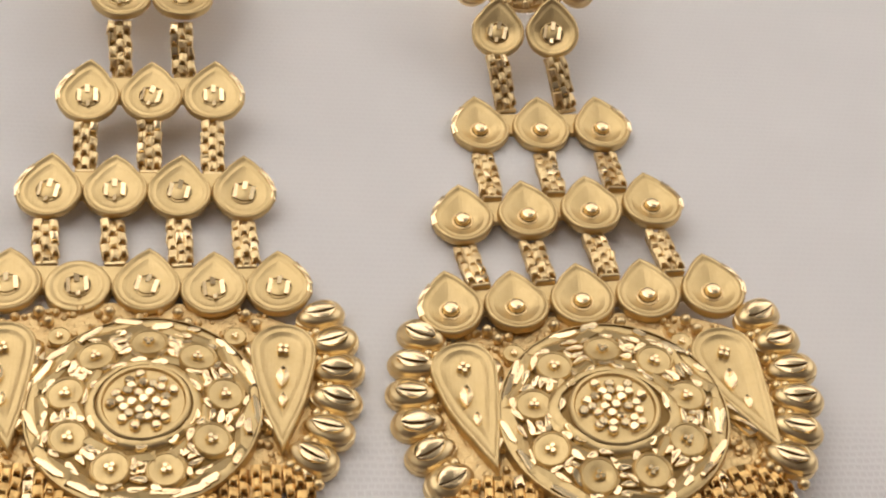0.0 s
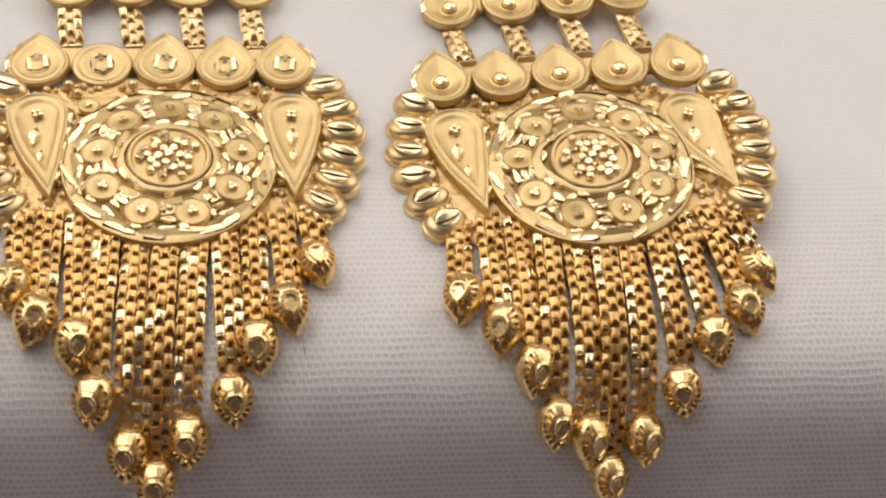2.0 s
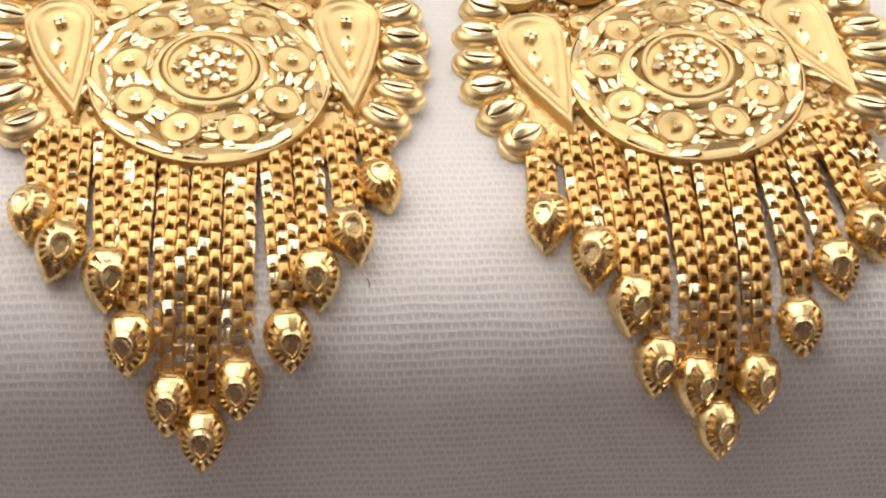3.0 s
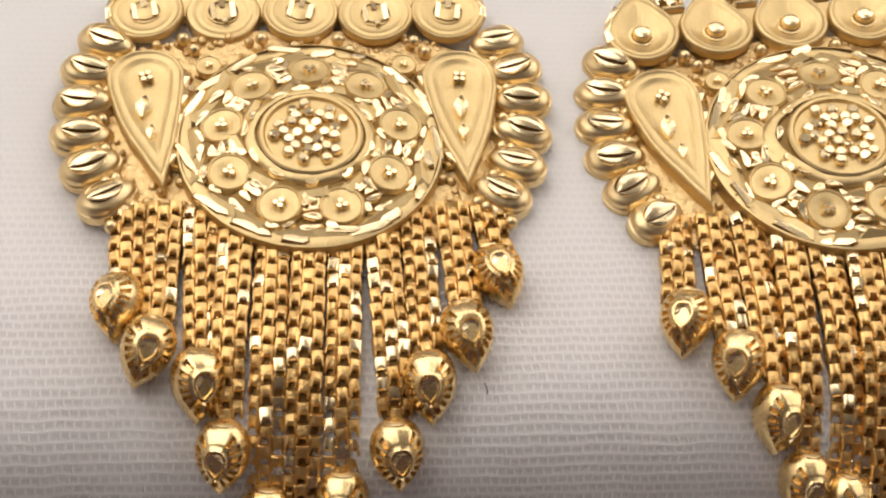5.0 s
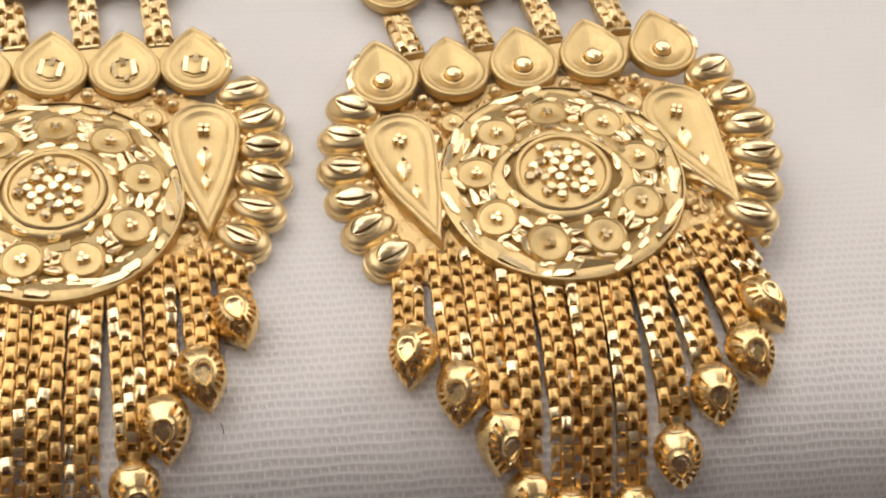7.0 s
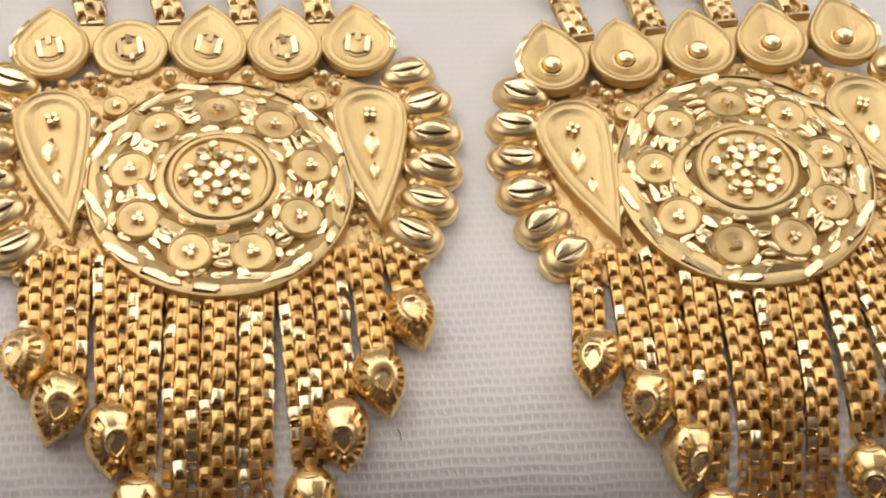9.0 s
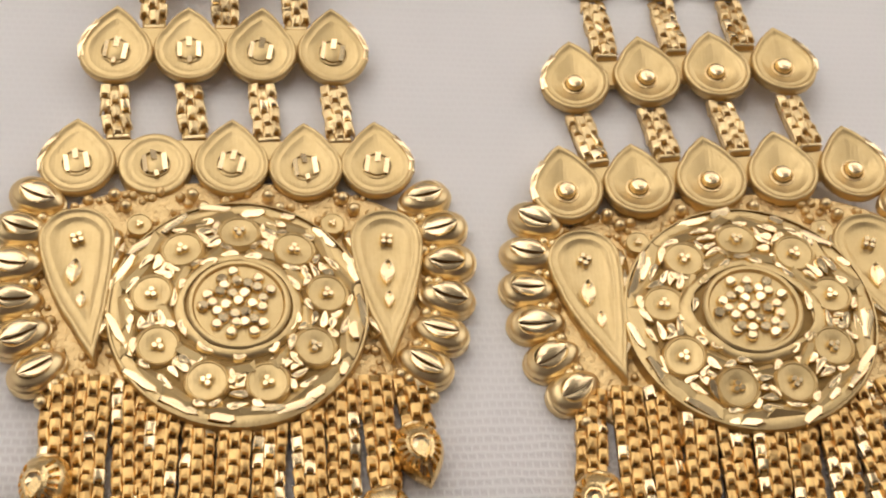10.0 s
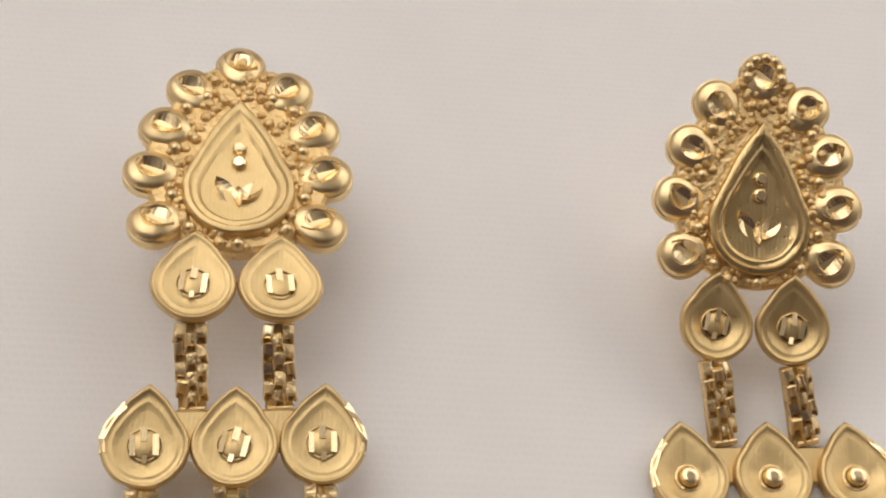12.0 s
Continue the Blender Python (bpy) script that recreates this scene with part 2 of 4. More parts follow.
def cloth_sheet():
    """The cloth: one sheet with a little thickness, gentle unevenness and a rolled front."""
    us = [-300, -240, -180, -130] + [-100 + 2.5 * i for i in range(97)] + [170, 220, 280, 340]
    ss = [300, 240, 180, 140, 115] + [100 - 2.5 * i for i in range(49)] + [-22 - 1.0 * i for i in range(1, 105)] + [-129 - 3.0 * i for i in range(14)] + [-180, -220, -300]
    bm = bmesh.new()
    uvl = bm.loops.layers.uv.new("UVMap")
    grid, flat = [], {}
    for s in ss:
        row = []
        for u in us:
            w = 0.25 * noise.noise((u * 0.03, s * 0.05, 0.3)) + 0.5 * noise.noise((u * 0.012, s * 0.012, 4.1))
            w = min(w, 0.0) + (1.4 * noise.noise((u * 0.05, s * 0.03, 8.0)) * min(1, (-40 - s) / 20) if s < -40 else 0)
            v = bm.verts.new(draped(u, s, w, rows=CLOTH_LIE).translation)
            flat[v] = (u, s)
            row.append(v)
        grid.append(row)
    for a, b in zip(grid, grid[1:]):
        for i in range(len(us) - 1):
            f = bm.faces.new((a[i], b[i], b[i + 1], a[i + 1]))
            for c in f.loops:
                c[uvl].uv = flat[c.vert]
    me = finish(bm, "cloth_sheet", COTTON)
    ob = tagged(new("cloth_sheet", me), "white woven cotton cloth rolled down over a front edge", "cloth", kind="structure")
    thick = ob.modifiers.new("thickness", "SOLIDIFY")
    thick.thickness, thick.offset = 0.0004, -1
    return ob


cloth_sheet()


def support():
    """A plain table under the cloth, with a low padded block that the cloth is drawn over."""
    low = lie(-300)[1] - 0.9
    front = lie(-300)[0] - 20

    def slab(name, x0, x1, y0, y1, z0, z1, mat, label, c):
        bm = bmesh.new()
        box(bm, x0, x1, y0, y1, z0, z1, c)
        return tagged(new(name, finish(bm, name, mat)), label, "table", kind="structure")

    slab("padded_block", -302, 342, -29, 302, low + 0.1, -1.6, WALL, "plain padded block under the cloth", 6.0)
    slab("tabletop", -340, 380, front, 340, low - 25, low, FLOOR, "plain brown wooden tabletop under the cloth", 3.0)
    for x in (-300, 290):
        for y in (front + 40, 250):
            slab("table_leg", x, x + 50, y, y + 50, -750.5, low - 25.2, FLOOR, "square brown wooden table leg", 2.0)


support()

# ---- shared jewellery shapes ----
def setting_mesh(name, w, h, thick, rim=0.30, mat=SATIN, pit=0.30, n=40, seed=1, outline=None, step=0.22, swell=-0.04, bowl=0.0):
    """A teardrop cup: stepped back plate, raised rim and a shallow dish."""
    bm = bmesh.new()
    r = w / 2
    k = lambda inset: max(0.02, 1 - inset / r)
    loft(bm, outline or tear(w, h, n), [(k(0.35), -thick), (k(0.02), -thick + 0.25), (k(-0.05), -0.55), (k(-0.03), -0.34), (k(0), -0.22),
         (k(0.06), -0.07), (k(0.15), 0.0), (k(rim - 0.06), 0.0), (k(rim + 0.05), -step * 0.5), (k(rim + 0.16), -step), (k(rim + 0.42), -step - 0.02), (k(rim + 0.52), -step + 0.015 - bowl * 0.1), (k(rim + 0.62), -step - 0.02 - bowl * 0.12),
         (k(rim + 0.85), -pit - bowl * 0.35), (k(rim + 1.1), -pit - 0.03 - bowl * 0.6), (k(r * 0.66), -pit - 0.03 + swell - bowl)])
    g = Vector((seed * 7.3, seed * 3.1, 0))
    for v in bm.verts:
        if bowl and v.co.y > 0 and v.co.x ** 2 + v.co.y ** 2 < (r * 0.98) ** 2 and v.co.z > -0.85 * thick:
            v.co.y *= 1 - 0.42 * min(1.0, max(0.0, (-step - 0.03 - v.co.z) / (pit + bowl - step)))
        d = noise.noise_vector(Vector((v.co.x, v.co.y, 0)) * 0.55 + g)
        e = 1 + 0.024 * d.x + 0.010 * noise.noise(Vector((v.co.x, v.co.y, 5)) * 1.6 + g)
        v.co = Vector((v.co.x * e, v.co.y * e, v.co.z + 0.045 * d.z))
    return finish(bm, name, mat, sharp=40)


def boss_mesh(name, r, kind, seed):
    """The button in the middle of a cup, in a groove: kind 0 and 1 have bright strokes cut across, kind 2 is a plain ball."""
    bm = bmesh.new()
    g = random.Random(seed)
    if kind == 2:
        prof = ((0.90, -1.3), (0.86, -0.66), (0.76, -0.62), (0.66, -0.70), (0.60, -0.66), (0.60, -0.34), (0.50, -0.12), (0.36, -0.04), (0.2, -0.03))
    else:
        prof = ((1.0, -0.95), (1.0, -0.44), (0.93, -0.40), (0.84, -0.56), (0.78, -0.56), (0.70, -0.38), (0.46, -0.28), (0.2, -0.24))
    loft(bm, ring(28 if kind < 2 else 12, r), prof)
    count = len(bm.faces)
    if kind < 2:
        for x, y, l, w in ((-0.64, 0.0, 1.5, 0.36), (-0.02, 0.62, 1.0, 0.46), (0.62, 0.02, 1.5, 0.40), (0.02, -0.80, 0.55, 0.34))[: 4 - kind]:
            a, b, z = l * r / 2.5, w * r / 2.2, -0.20
            t, u = g.uniform(-0.12, 0.12), g.uniform(-0.10, 0.10)
            o = [(x * r - b, y * r - a), (x * r + b, y * r - a), (x * r + b, y * r + a), (x * r - b, y * r + a)]
            low = [bm.verts.new((p, q, -0.8)) for p, q in o]
            top = [bm.verts.new((x * r + (p - x * r) * 0.9, q, z + (t if i in (1, 2) else -t) + (u if i > 1 else -u))) for i, (p, q) in enumerate(o)]
            for i in range(4):
                bm.faces.new((low[i], low[(i + 1) % 4], top[(i + 1) % 4], top[i]))
            bm.faces.new(top)
            bm.faces.new(low[::-1])
    bm.faces.ensure_lookup_table()
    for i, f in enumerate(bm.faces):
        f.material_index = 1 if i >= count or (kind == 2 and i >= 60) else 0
        # Groove faces take the darker gold: the hollow's shade is painted in.
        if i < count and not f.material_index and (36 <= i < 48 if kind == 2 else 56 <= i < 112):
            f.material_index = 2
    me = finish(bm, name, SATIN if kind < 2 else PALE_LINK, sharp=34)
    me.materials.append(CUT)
    me.materials.append(RECESS_SHADE)
    return me


def eye_mesh(name, l, w, h=0.12, deep=-0.30, sharp_end=0.8):
    """An almond cut: a thin lip round two bright slopes that meet in a valley."""
    bm = bmesh.new()
    n = 8
    top = [(-l / 2 + l * i / n, 0.5 * w * math.sin(math.pi * i / n) ** sharp_end) for i in range(n + 1)]
    out = top + [(x, -y) for x, y in top[-2:0:-1]]
    m = len(out)
    foot = [bm.verts.new((x * 1.08, y * 1.08, -0.5)) for x, y in out]
    lip = [bm.verts.new((x, y, h)) for x, y in out]
    ins = [bm.verts.new((x * 0.985, y * 0.985, h * 0.97)) for x, y in out]
    for a, b in ((foot, lip), (lip, ins)):
        for i in range(m):
            bm.faces.new((a[i], a[(i + 1) % m], b[(i + 1) % m], b[i]))
    up, low = ins[: n + 1], [ins[0]] + ins[m - 1 : n : -1] + [ins[n]]
    slit = [bm.verts.new((x * 0.97, 0.02 * w, deep)) for x, y in top[1:-1]]
    for side in (up, low):
        for i in range(n):
            p, q = slit[min(max(i - 1, 0), n - 2)], slit[min(max(i, 0), n - 2)]
            bm.faces.new([side[i], side[i + 1]] + ([q] if p is q else [q, p]))
    bm.faces.new(foot)
    return finish(bm, name, CUT, smooth=False)


def seed_mesh(name, l, w, h, deep):
    """A swollen seed split by a deep slit below its middle, like a coffee bean."""
    bm = bmesh.new()
    n = 10
    cross = ((0.50, -0.35), (0.46, 0.35), (0.28, 0.92), (0.05, 1.0), (-0.09, 0.72), (-0.16, None), (-0.23, None), (-0.26, 0.62), (-0.38, 0.55), (-0.48, 0.25), (-0.50, -0.35))
    rows = []
    for i in range(n + 1):
        u = (i + 0.15) / (n + 0.3)
        k = math.sin(math.pi * u) ** 0.72
        rows.append([bm.verts.new((-l / 2 + l * u, y * w * k, deep * k if z is None else h * z * (0.35 + 0.65 * k))) for y, z in cross])
    for a, b in zip(rows, rows[1:]):
        for k in range(len(cross) - 1):
            f = bm.faces.new((a[k], a[k + 1], b[k + 1], b[k]))
            # Slit walls in the darker gold, so the slit's shade is in the colour.
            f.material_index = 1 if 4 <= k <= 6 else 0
        bm.faces.new((a[-1], a[0], b[0], b[-1]))
    bm.faces.new(rows[0])
    bm.faces.new(rows[-1][::-1])
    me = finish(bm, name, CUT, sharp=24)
    me.materials.append(RECESS_SHADE)
    return me


def edge_cut_mesh(side):
    """Bright facets filed along the outer rim of an end cup."""
    bm = bmesh.new()
    pts = [(x, y) for x, y in tear(6.12, 7.5, 40)[:22] if x > 1.3 and y > -0.9][::2]
    loops = []
    for i, (x, y) in enumerate(pts):
        j = 0.06 * (1 if i % 2 else -1)
        loops.append([bm.verts.new((side * x * k, y * k, z)) for k, z in ((0.86, -0.5), (0.89 + j * 0.3, 0.05), (1.04, -0.08 + j), (1.04, -0.6))])
    for a, b in zip(loops, loops[1:]):
        for k in range(4):
            bm.faces.new((a[k], a[(k + 1) % 4], b[(k + 1) % 4], b[k]))
    bm.faces.new(loops[0])
    bm.faces.new(loops[-1])
    return finish(bm, "edge_cut", CUT, smooth=False)


def flank_cut_mesh(w, h, skew, side):
    """Bright facets filed along one flank of a paisley cup, lower than its rim."""
    bm = bmesh.new()
    r, t = w / 2, h - w / 2
    loops = []
    for i in range(11):
        y = t * (0.80 - 0.9 * i / 10)
        u = max(0.0, y / t)
        x = r * (0.62 * math.cos(math.pi / 2 * u) + 0.38 * (1 - u ** 1.4)) if y > 0 else math.sqrt(r * r - y * y)
        j = 0.16 if i % 2 else -0.12
        loops.append([bm.verts.new((side * (x + d) + skew * u ** 1.5, y, z)) for d, z in ((-0.1, -0.9), (-0.05, -0.12), (0.30 + j * 0.6, -0.30 + j), (0.65, -0.75), (0.65, -1.2))])
    for a, b in zip(loops, loops[1:]):
        for k in range(5):
            bm.faces.new((a[k], a[(k + 1) % 5], b[(k + 1) % 5], b[k]))
    bm.faces.new(loops[0])
    bm.faces.new(loops[-1])
    return finish(bm, "edge_cut", CUT, smooth=False)


def petal_mesh(name, a, b, h, hollow=0.50, inner=0.30):
    """A scallop: a swollen egg-shaped dome on a thin foot, long along x, with a hollow for its cut."""
    bm = bmesh.new()
    seg = 32
    rise = lambda q: h * math.sqrt(max(0.0, 1 - q ** 2.3))
    levels = [(0.03, rise(hollow) - 0.42), (hollow - 0.06, rise(hollow) - 0.40), (hollow, rise(hollow) - 0.03), (hollow + 0.05, rise(hollow + 0.05) + 0.05)]
    levels += [(q, rise(q)) for q in (0.73, 0.80, 0.87, 0.93, 0.98)] + [(1.0, 0.02), (1.02, -0.08), (1.08, -0.14), (1.10, -0.32), (1.08, -0.9)]
    loops = []
    for q, z in levels:
        loop = []
        for j in range(seg):
            t = 2 * math.pi * j / seg
            c = math.cos(t)
            loop.append(bm.verts.new((c * q * a * (1 + (0.14 if c < 0 else 0.0)), math.sin(t) * q * b * (1 + inner * 0.5 * c), z)))
        loops.append(loop)
    for p, q in zip(loops, loops[1:]):
        for j in range(seg):
            bm.faces.new((p[j], p[(j + 1) % seg], q[(j + 1) % seg], q[j]))
    bm.faces.new(loops[0])
    bm.faces.new(loops[-1])
    return finish(bm, name, POLISHED, sharp=50)


def link_mesh(name, w, l, t, sag, mat, hole=0.4):
    """One woven link as it shows from above: a plate on two short legs that reach down to the next link, with a dark slot between them."""
    bm = bmesh.new()
    h, e = w / 2, l / 2
    rows = []
    for x, low, dip in ((-h, 0.0, 0.13), (-h + 0.07, -0.02, 0.02), (-h * 0.62, 0.0, 0.0), (-h * 0.50, hole, 0.0), (0.0, hole + 0.03, sag), (h * 0.50, hole, 0.0), (h * 0.62, 0.02, 0.0), (h - 0.07, 0.0, 0.02), (h, 0.02, 0.13)):
        y0 = -e + low
        rows.append([bm.verts.new((x, y, z - (dip if z > -0.2 else 0))) for y, z in ((e, -t), (e, -0.22), (e - 0.07, -0.07), (y0 + 0.34, 0.02), (y0 + 0.12, -0.04), (y0, -0.20), (y0 + 0.04, -t))])
    for a, b in zip(rows, rows[1:]):
        for k in range(7):
            bm.faces.new((a[k], a[(k + 1) % 7], b[(k + 1) % 7], b[k]))
    bm.faces.new(rows[0])
    bm.faces.new(rows[-1][::-1])
    return finish(bm, name, mat, sharp=26)


ACORN = [(0.0, 0.0), (0.06, 0.16), (0.14, 0.38), (0.24, 0.62), (0.34, 0.80), (0.45, 0.93), (0.56, 0.995), (0.66, 1.0), (0.76, 0.95), (0.85, 0.83), (0.92, 0.68), (0.97, 0.52), (1.0, 0.0)]


def acorn_outline(r, length, cy, seg):
    """The acorn's outline round (0, cy), from the cap's side clockwise; its foot points to y = 0."""
    pts = []
    for j in range(seg):
        f = math.pi / 2 - 2 * math.pi * j / seg
        c, d = math.cos(f), math.sin(f)
        best = 0.05
        for (t0, w0), (t1, w1) in zip(ACORN, ACORN[1:]):
            x0, y0, x1, y1 = w0 * r, t0 * length - cy, w1 * r, t1 * length - cy
            det = abs(c) * (y1 - y0) - d * (x1 - x0)
            if abs(det) > 1e-9:
                k = (x0 * (y1 - y0) - y0 * (x1 - x0)) / det
                u = (abs(c) * (y0 + 0) - d * x0) / -det if det else 0
                if k > 0 and -1e-6 <= u <= 1 + 1e-6:
                    best = max(best, k)
        pts.append((best * c, best * d))
    return pts


def bead_mesh(name, r, length):
    """A hanging acorn bead: round shoulders, a pointed foot, a lipped eye on its face and a fringe of short cuts round it."""
    bm = bmesh.new()
    seg, cy = 80, length * 0.52
    out = acorn_outline(r, length, cy, seg)
    high = lambda q: r * 0.98 * math.sqrt(max(0.0, 1 - q ** 2.2))
    levels = [(0.05, 0.98, 0), (0.29, 0.98, 0), (0.33, 1.07, 0), (0.38, 1.07, 0), (0.43, 1.0, 0), (0.54, 1.0, 0), (0.57, 1.0, 1), (0.82, 1.0, 1), (0.85, 1.0, 0), (0.90, 1.0, 0), (0.95, 1.0, 0), (0.985, 1.0, 0)]
    loops = []
    for q, k, cut in levels:
        loop = []
        for j, (x, y) in enumerate(out):
            z = high(max(q, 0.38)) * k if q < 0.43 else high(q)
            groove = cut and j % 5 in (1, 2) and 6 < j < seg - 6
            keel = max(0.0, 1 - abs(j - seg / 2) / 5)
            z *= 1 - 0.3 * keel * (0.4 < q < 0.99)
            s = q * (0.94 if groove else 1.0)
            loop.append(bm.verts.new((x * s, cy + y * s, z - (0.34 if groove else 0.0))))
        loops.append(loop)
    for q, z in ((1.0, -0.02), (0.97, -0.22), (0.86, -0.5), (0.65, -0.75), (0.3, -0.92)):
        loops.append([bm.verts.new((x * q, cy + y * q, z * r)) for x, y in out])
    for p, q in zip(loops, loops[1:]):
        for j in range(seg):
            bm.faces.new((p[j], p[(j + 1) % seg], q[(j + 1) % seg], q[j]))
    bm.faces.new(loops[0])
    bm.faces.new(loops[-1])
    return finish(bm, name, BRIGHT, sharp=32)


def bead_eye_mesh(name, r, length):
    """The cut in a bead's face: bright upper slopes and two long slopes that run down to the foot."""
    bm = bmesh.new()
    cy = length * 0.52
    out = [(x * 0.33, cy - 0.22 + y * 0.38) for x, y in acorn_outline(r, length, cy, 20)]
    lip = [bm.verts.new((x, y, r * 0.965)) for x, y in out]
    foot = [bm.verts.new((x, y, r * 0.6)) for x, y in out]
    a, b = bm.verts.new((0.10, cy + 0.35, r * 0.86)), bm.verts.new((0.06, cy - 0.55, r * 0.72))
    for i in range(20):
        j = (i + 1) % 20
        bm.faces.new((foot[i], foot[j], lip[j], lip[i]))
        p, q = [a if v.co.y > cy + 0.05 else b for v in (lip[i], lip[j])]
        bm.faces.new((lip[i], lip[j], q) if p is q else (lip[i], lip[j], q, p))
    bm.faces.new(foot)
    return finish(bm, name, CUT, smooth=False)


def ball_mesh(name, r):
    """A round granule."""
    bm = bmesh.new()
    ball(bm, 0, 0, 0, r, 8, 6)
    return finish(bm, name, POLISHED, sharp=60)


def nub_mesh(name, r):
    """A granule whose top has been cut flat."""
    bm = bmesh.new()
    loft(bm, ring(9, r), [(0.7, -0.6), (1.0, -0.30), (1.0, -0.02), (0.88, 0.18), (0.66, 0.27)])
    return finish(bm, name, CUT, smooth=False)


def round_setting_mesh(name, r, thick, rim=0.12, pit=0.10, mat=SATIN, n=28, hub=0.3):
    bm = bmesh.new()
    k = lambda inset: max(0.02, 1 - inset / r)
    loft(bm, ring(n, r), [(1, -thick), (1, -0.08), (k(0.06), 0), (k(rim), 0), (k(rim + 0.08), -pit), (hub + 0.12, -pit * 1.1), (hub, -pit * 2.2), (hub * 0.4, -pit * 2.0)])
    return finish(bm, name, mat, sharp=40)


def bar_mesh(name, l, w, h, mat):
    """A low ridge: a little roof with sloped ends."""
    bm = bmesh.new()
    v = [bm.verts.new(c) for c in ((-l / 2, -w / 2, 0), (l / 2, -w / 2, 0), (l / 2, w / 2, 0), (-l / 2, w / 2, 0), (-l * 0.34, 0.05 * w, h), (l * 0.34, 0.05 * w, h))]
    for f in ((0, 1, 5, 4), (1, 2, 5), (2, 3, 4, 5), (3, 0, 4), (3, 2, 1, 0)):
        bm.faces.new([v[i] for i in f])
    return finish(bm, name, mat, smooth=False)


DROPS = [setting_mesh("teardrop_cup", 6.12, 7.5, 1.0, rim=0.28, pit=0.27, seed=i, step=0.17) for i in range(6)]
BOWLS = [setting_mesh("teardrop_cup", 6.12, 7.5, 1.15, rim=0.36, pit=0.26, seed=i + 20, step=0.20, bowl=0.36) for i in range(6)]
WORN = setting_mesh("teardrop_cup", 6.0, 6.9, 1.6, rim=0.6, pit=0.14, step=0.12, seed=11, outline=ring(40, 3.0))
BOSSES = [boss_mesh("boss", 1.28, k, i) for i, k in enumerate((0, 1, 0, 1, 0, 2, 2, 2))]
EDGE_CUTS = {k: edge_cut_mesh(k) for k in (-1, 1)}
EYE, ROUND_EYE, BEAD_EYE = seed_mesh("eye_cut", 3.1, 2.1, 0.32, -0.55), eye_mesh("eye_cut", 2.9, 2.0, 0.05, -0.55, 0.7), bead_eye_mesh("eye_cut", 1.9, 5.3)
BIG_DROPS = [setting_mesh("large_teardrop_cup", 8.5, 13.0, 1.9, rim=0.55, pit=0.50, n=52, mat=mat) for mat in (SATIN, GLOSS)]
LEANS = (-2.8, -1.9, 0.0)
MANGO = {k: setting_mesh("paisley_cup", 5.9, 13.8, 1.9, rim=0.28, pit=0.34, step=0.18, swell=0.05, bowl=0.16, outline=mango(5.9, 13.8, k)) for k in LEANS}
MANGO_CUTS = {(k, side): flank_cut_mesh(5.9, 13.8, k, side) for k in LEANS for side in (-1, 1)}
PETAL = petal_mesh("petal", 2.05, 1.55, 0.85, 0.62)
ROUND_PETAL = petal_mesh("round_petal", 2.0, 1.85, 0.75, 0.50, 0.16)
LINKS = [link_mesh("link", w, l, 0.95, v, LINK, hole) for w, l, v, hole in ((0.89, 1.34, 0.0, 0.36), (0.85, 1.30, 0.05, 0.42), (0.92, 1.36, 0.02, 0.32), (0.87, 1.32, -0.04, 0.40))]
SIDE_LINKS = [link_mesh("side_link", w, 1.32, 0.95, v, LINK, hole) for w, v, hole in ((0.86, 0.0, 0.42), (0.82, 0.05, 0.36), (0.89, -0.04, 0.44))]
CUT_LINKS = [link_mesh("cut_link", 0.92, 1.32, 0.95, v, CUT, 0.34) for v in (0.0, 0.06)]
SMALL_LINKS = [link_mesh("small_link", 0.88, 1.46, 0.8, v, PALE_LINK, hole) for v, hole in ((0.0, 0.40), (0.06, 0.46), (-0.05, 0.36))]
CUT_SMALL = [link_mesh("cut_link", 0.84, 1.42, 0.8, 0.0, CUT, 0.40)]
BEAD = bead_mesh("acorn_bead", 1.9, 5.3)
FLOWER = round_setting_mesh("flower_cup", 1.62, 1.0)
DOT = nub_mesh("granule", 0.31)
LEAF_RIDGES = [bar_mesh("leaf_ridge", 3.3, 1.15, 0.34, SATIN), bar_mesh("leaf_ridge", 2.6, 1.0, 0.28, SATIN)]
LEAF = eye_mesh("leaf_cut", 1.9, 0.9, 0.06, -0.14)
GRANULE = ball_mesh("granule", 0.55)
NUB = nub_mesh("granule", 0.62)
rng = random.Random(7)


def trio(parent, m, n=3, r=0.27):
    """A few tiny bright balls set in a ring."""
    q0 = rng.uniform(0, 6)
    for i in range(n):
        q = q0 + 2 * math.pi * i / n
        place("granule", DOT, parent, m @ at(r * math.cos(q), r * math.sin(q), 0))


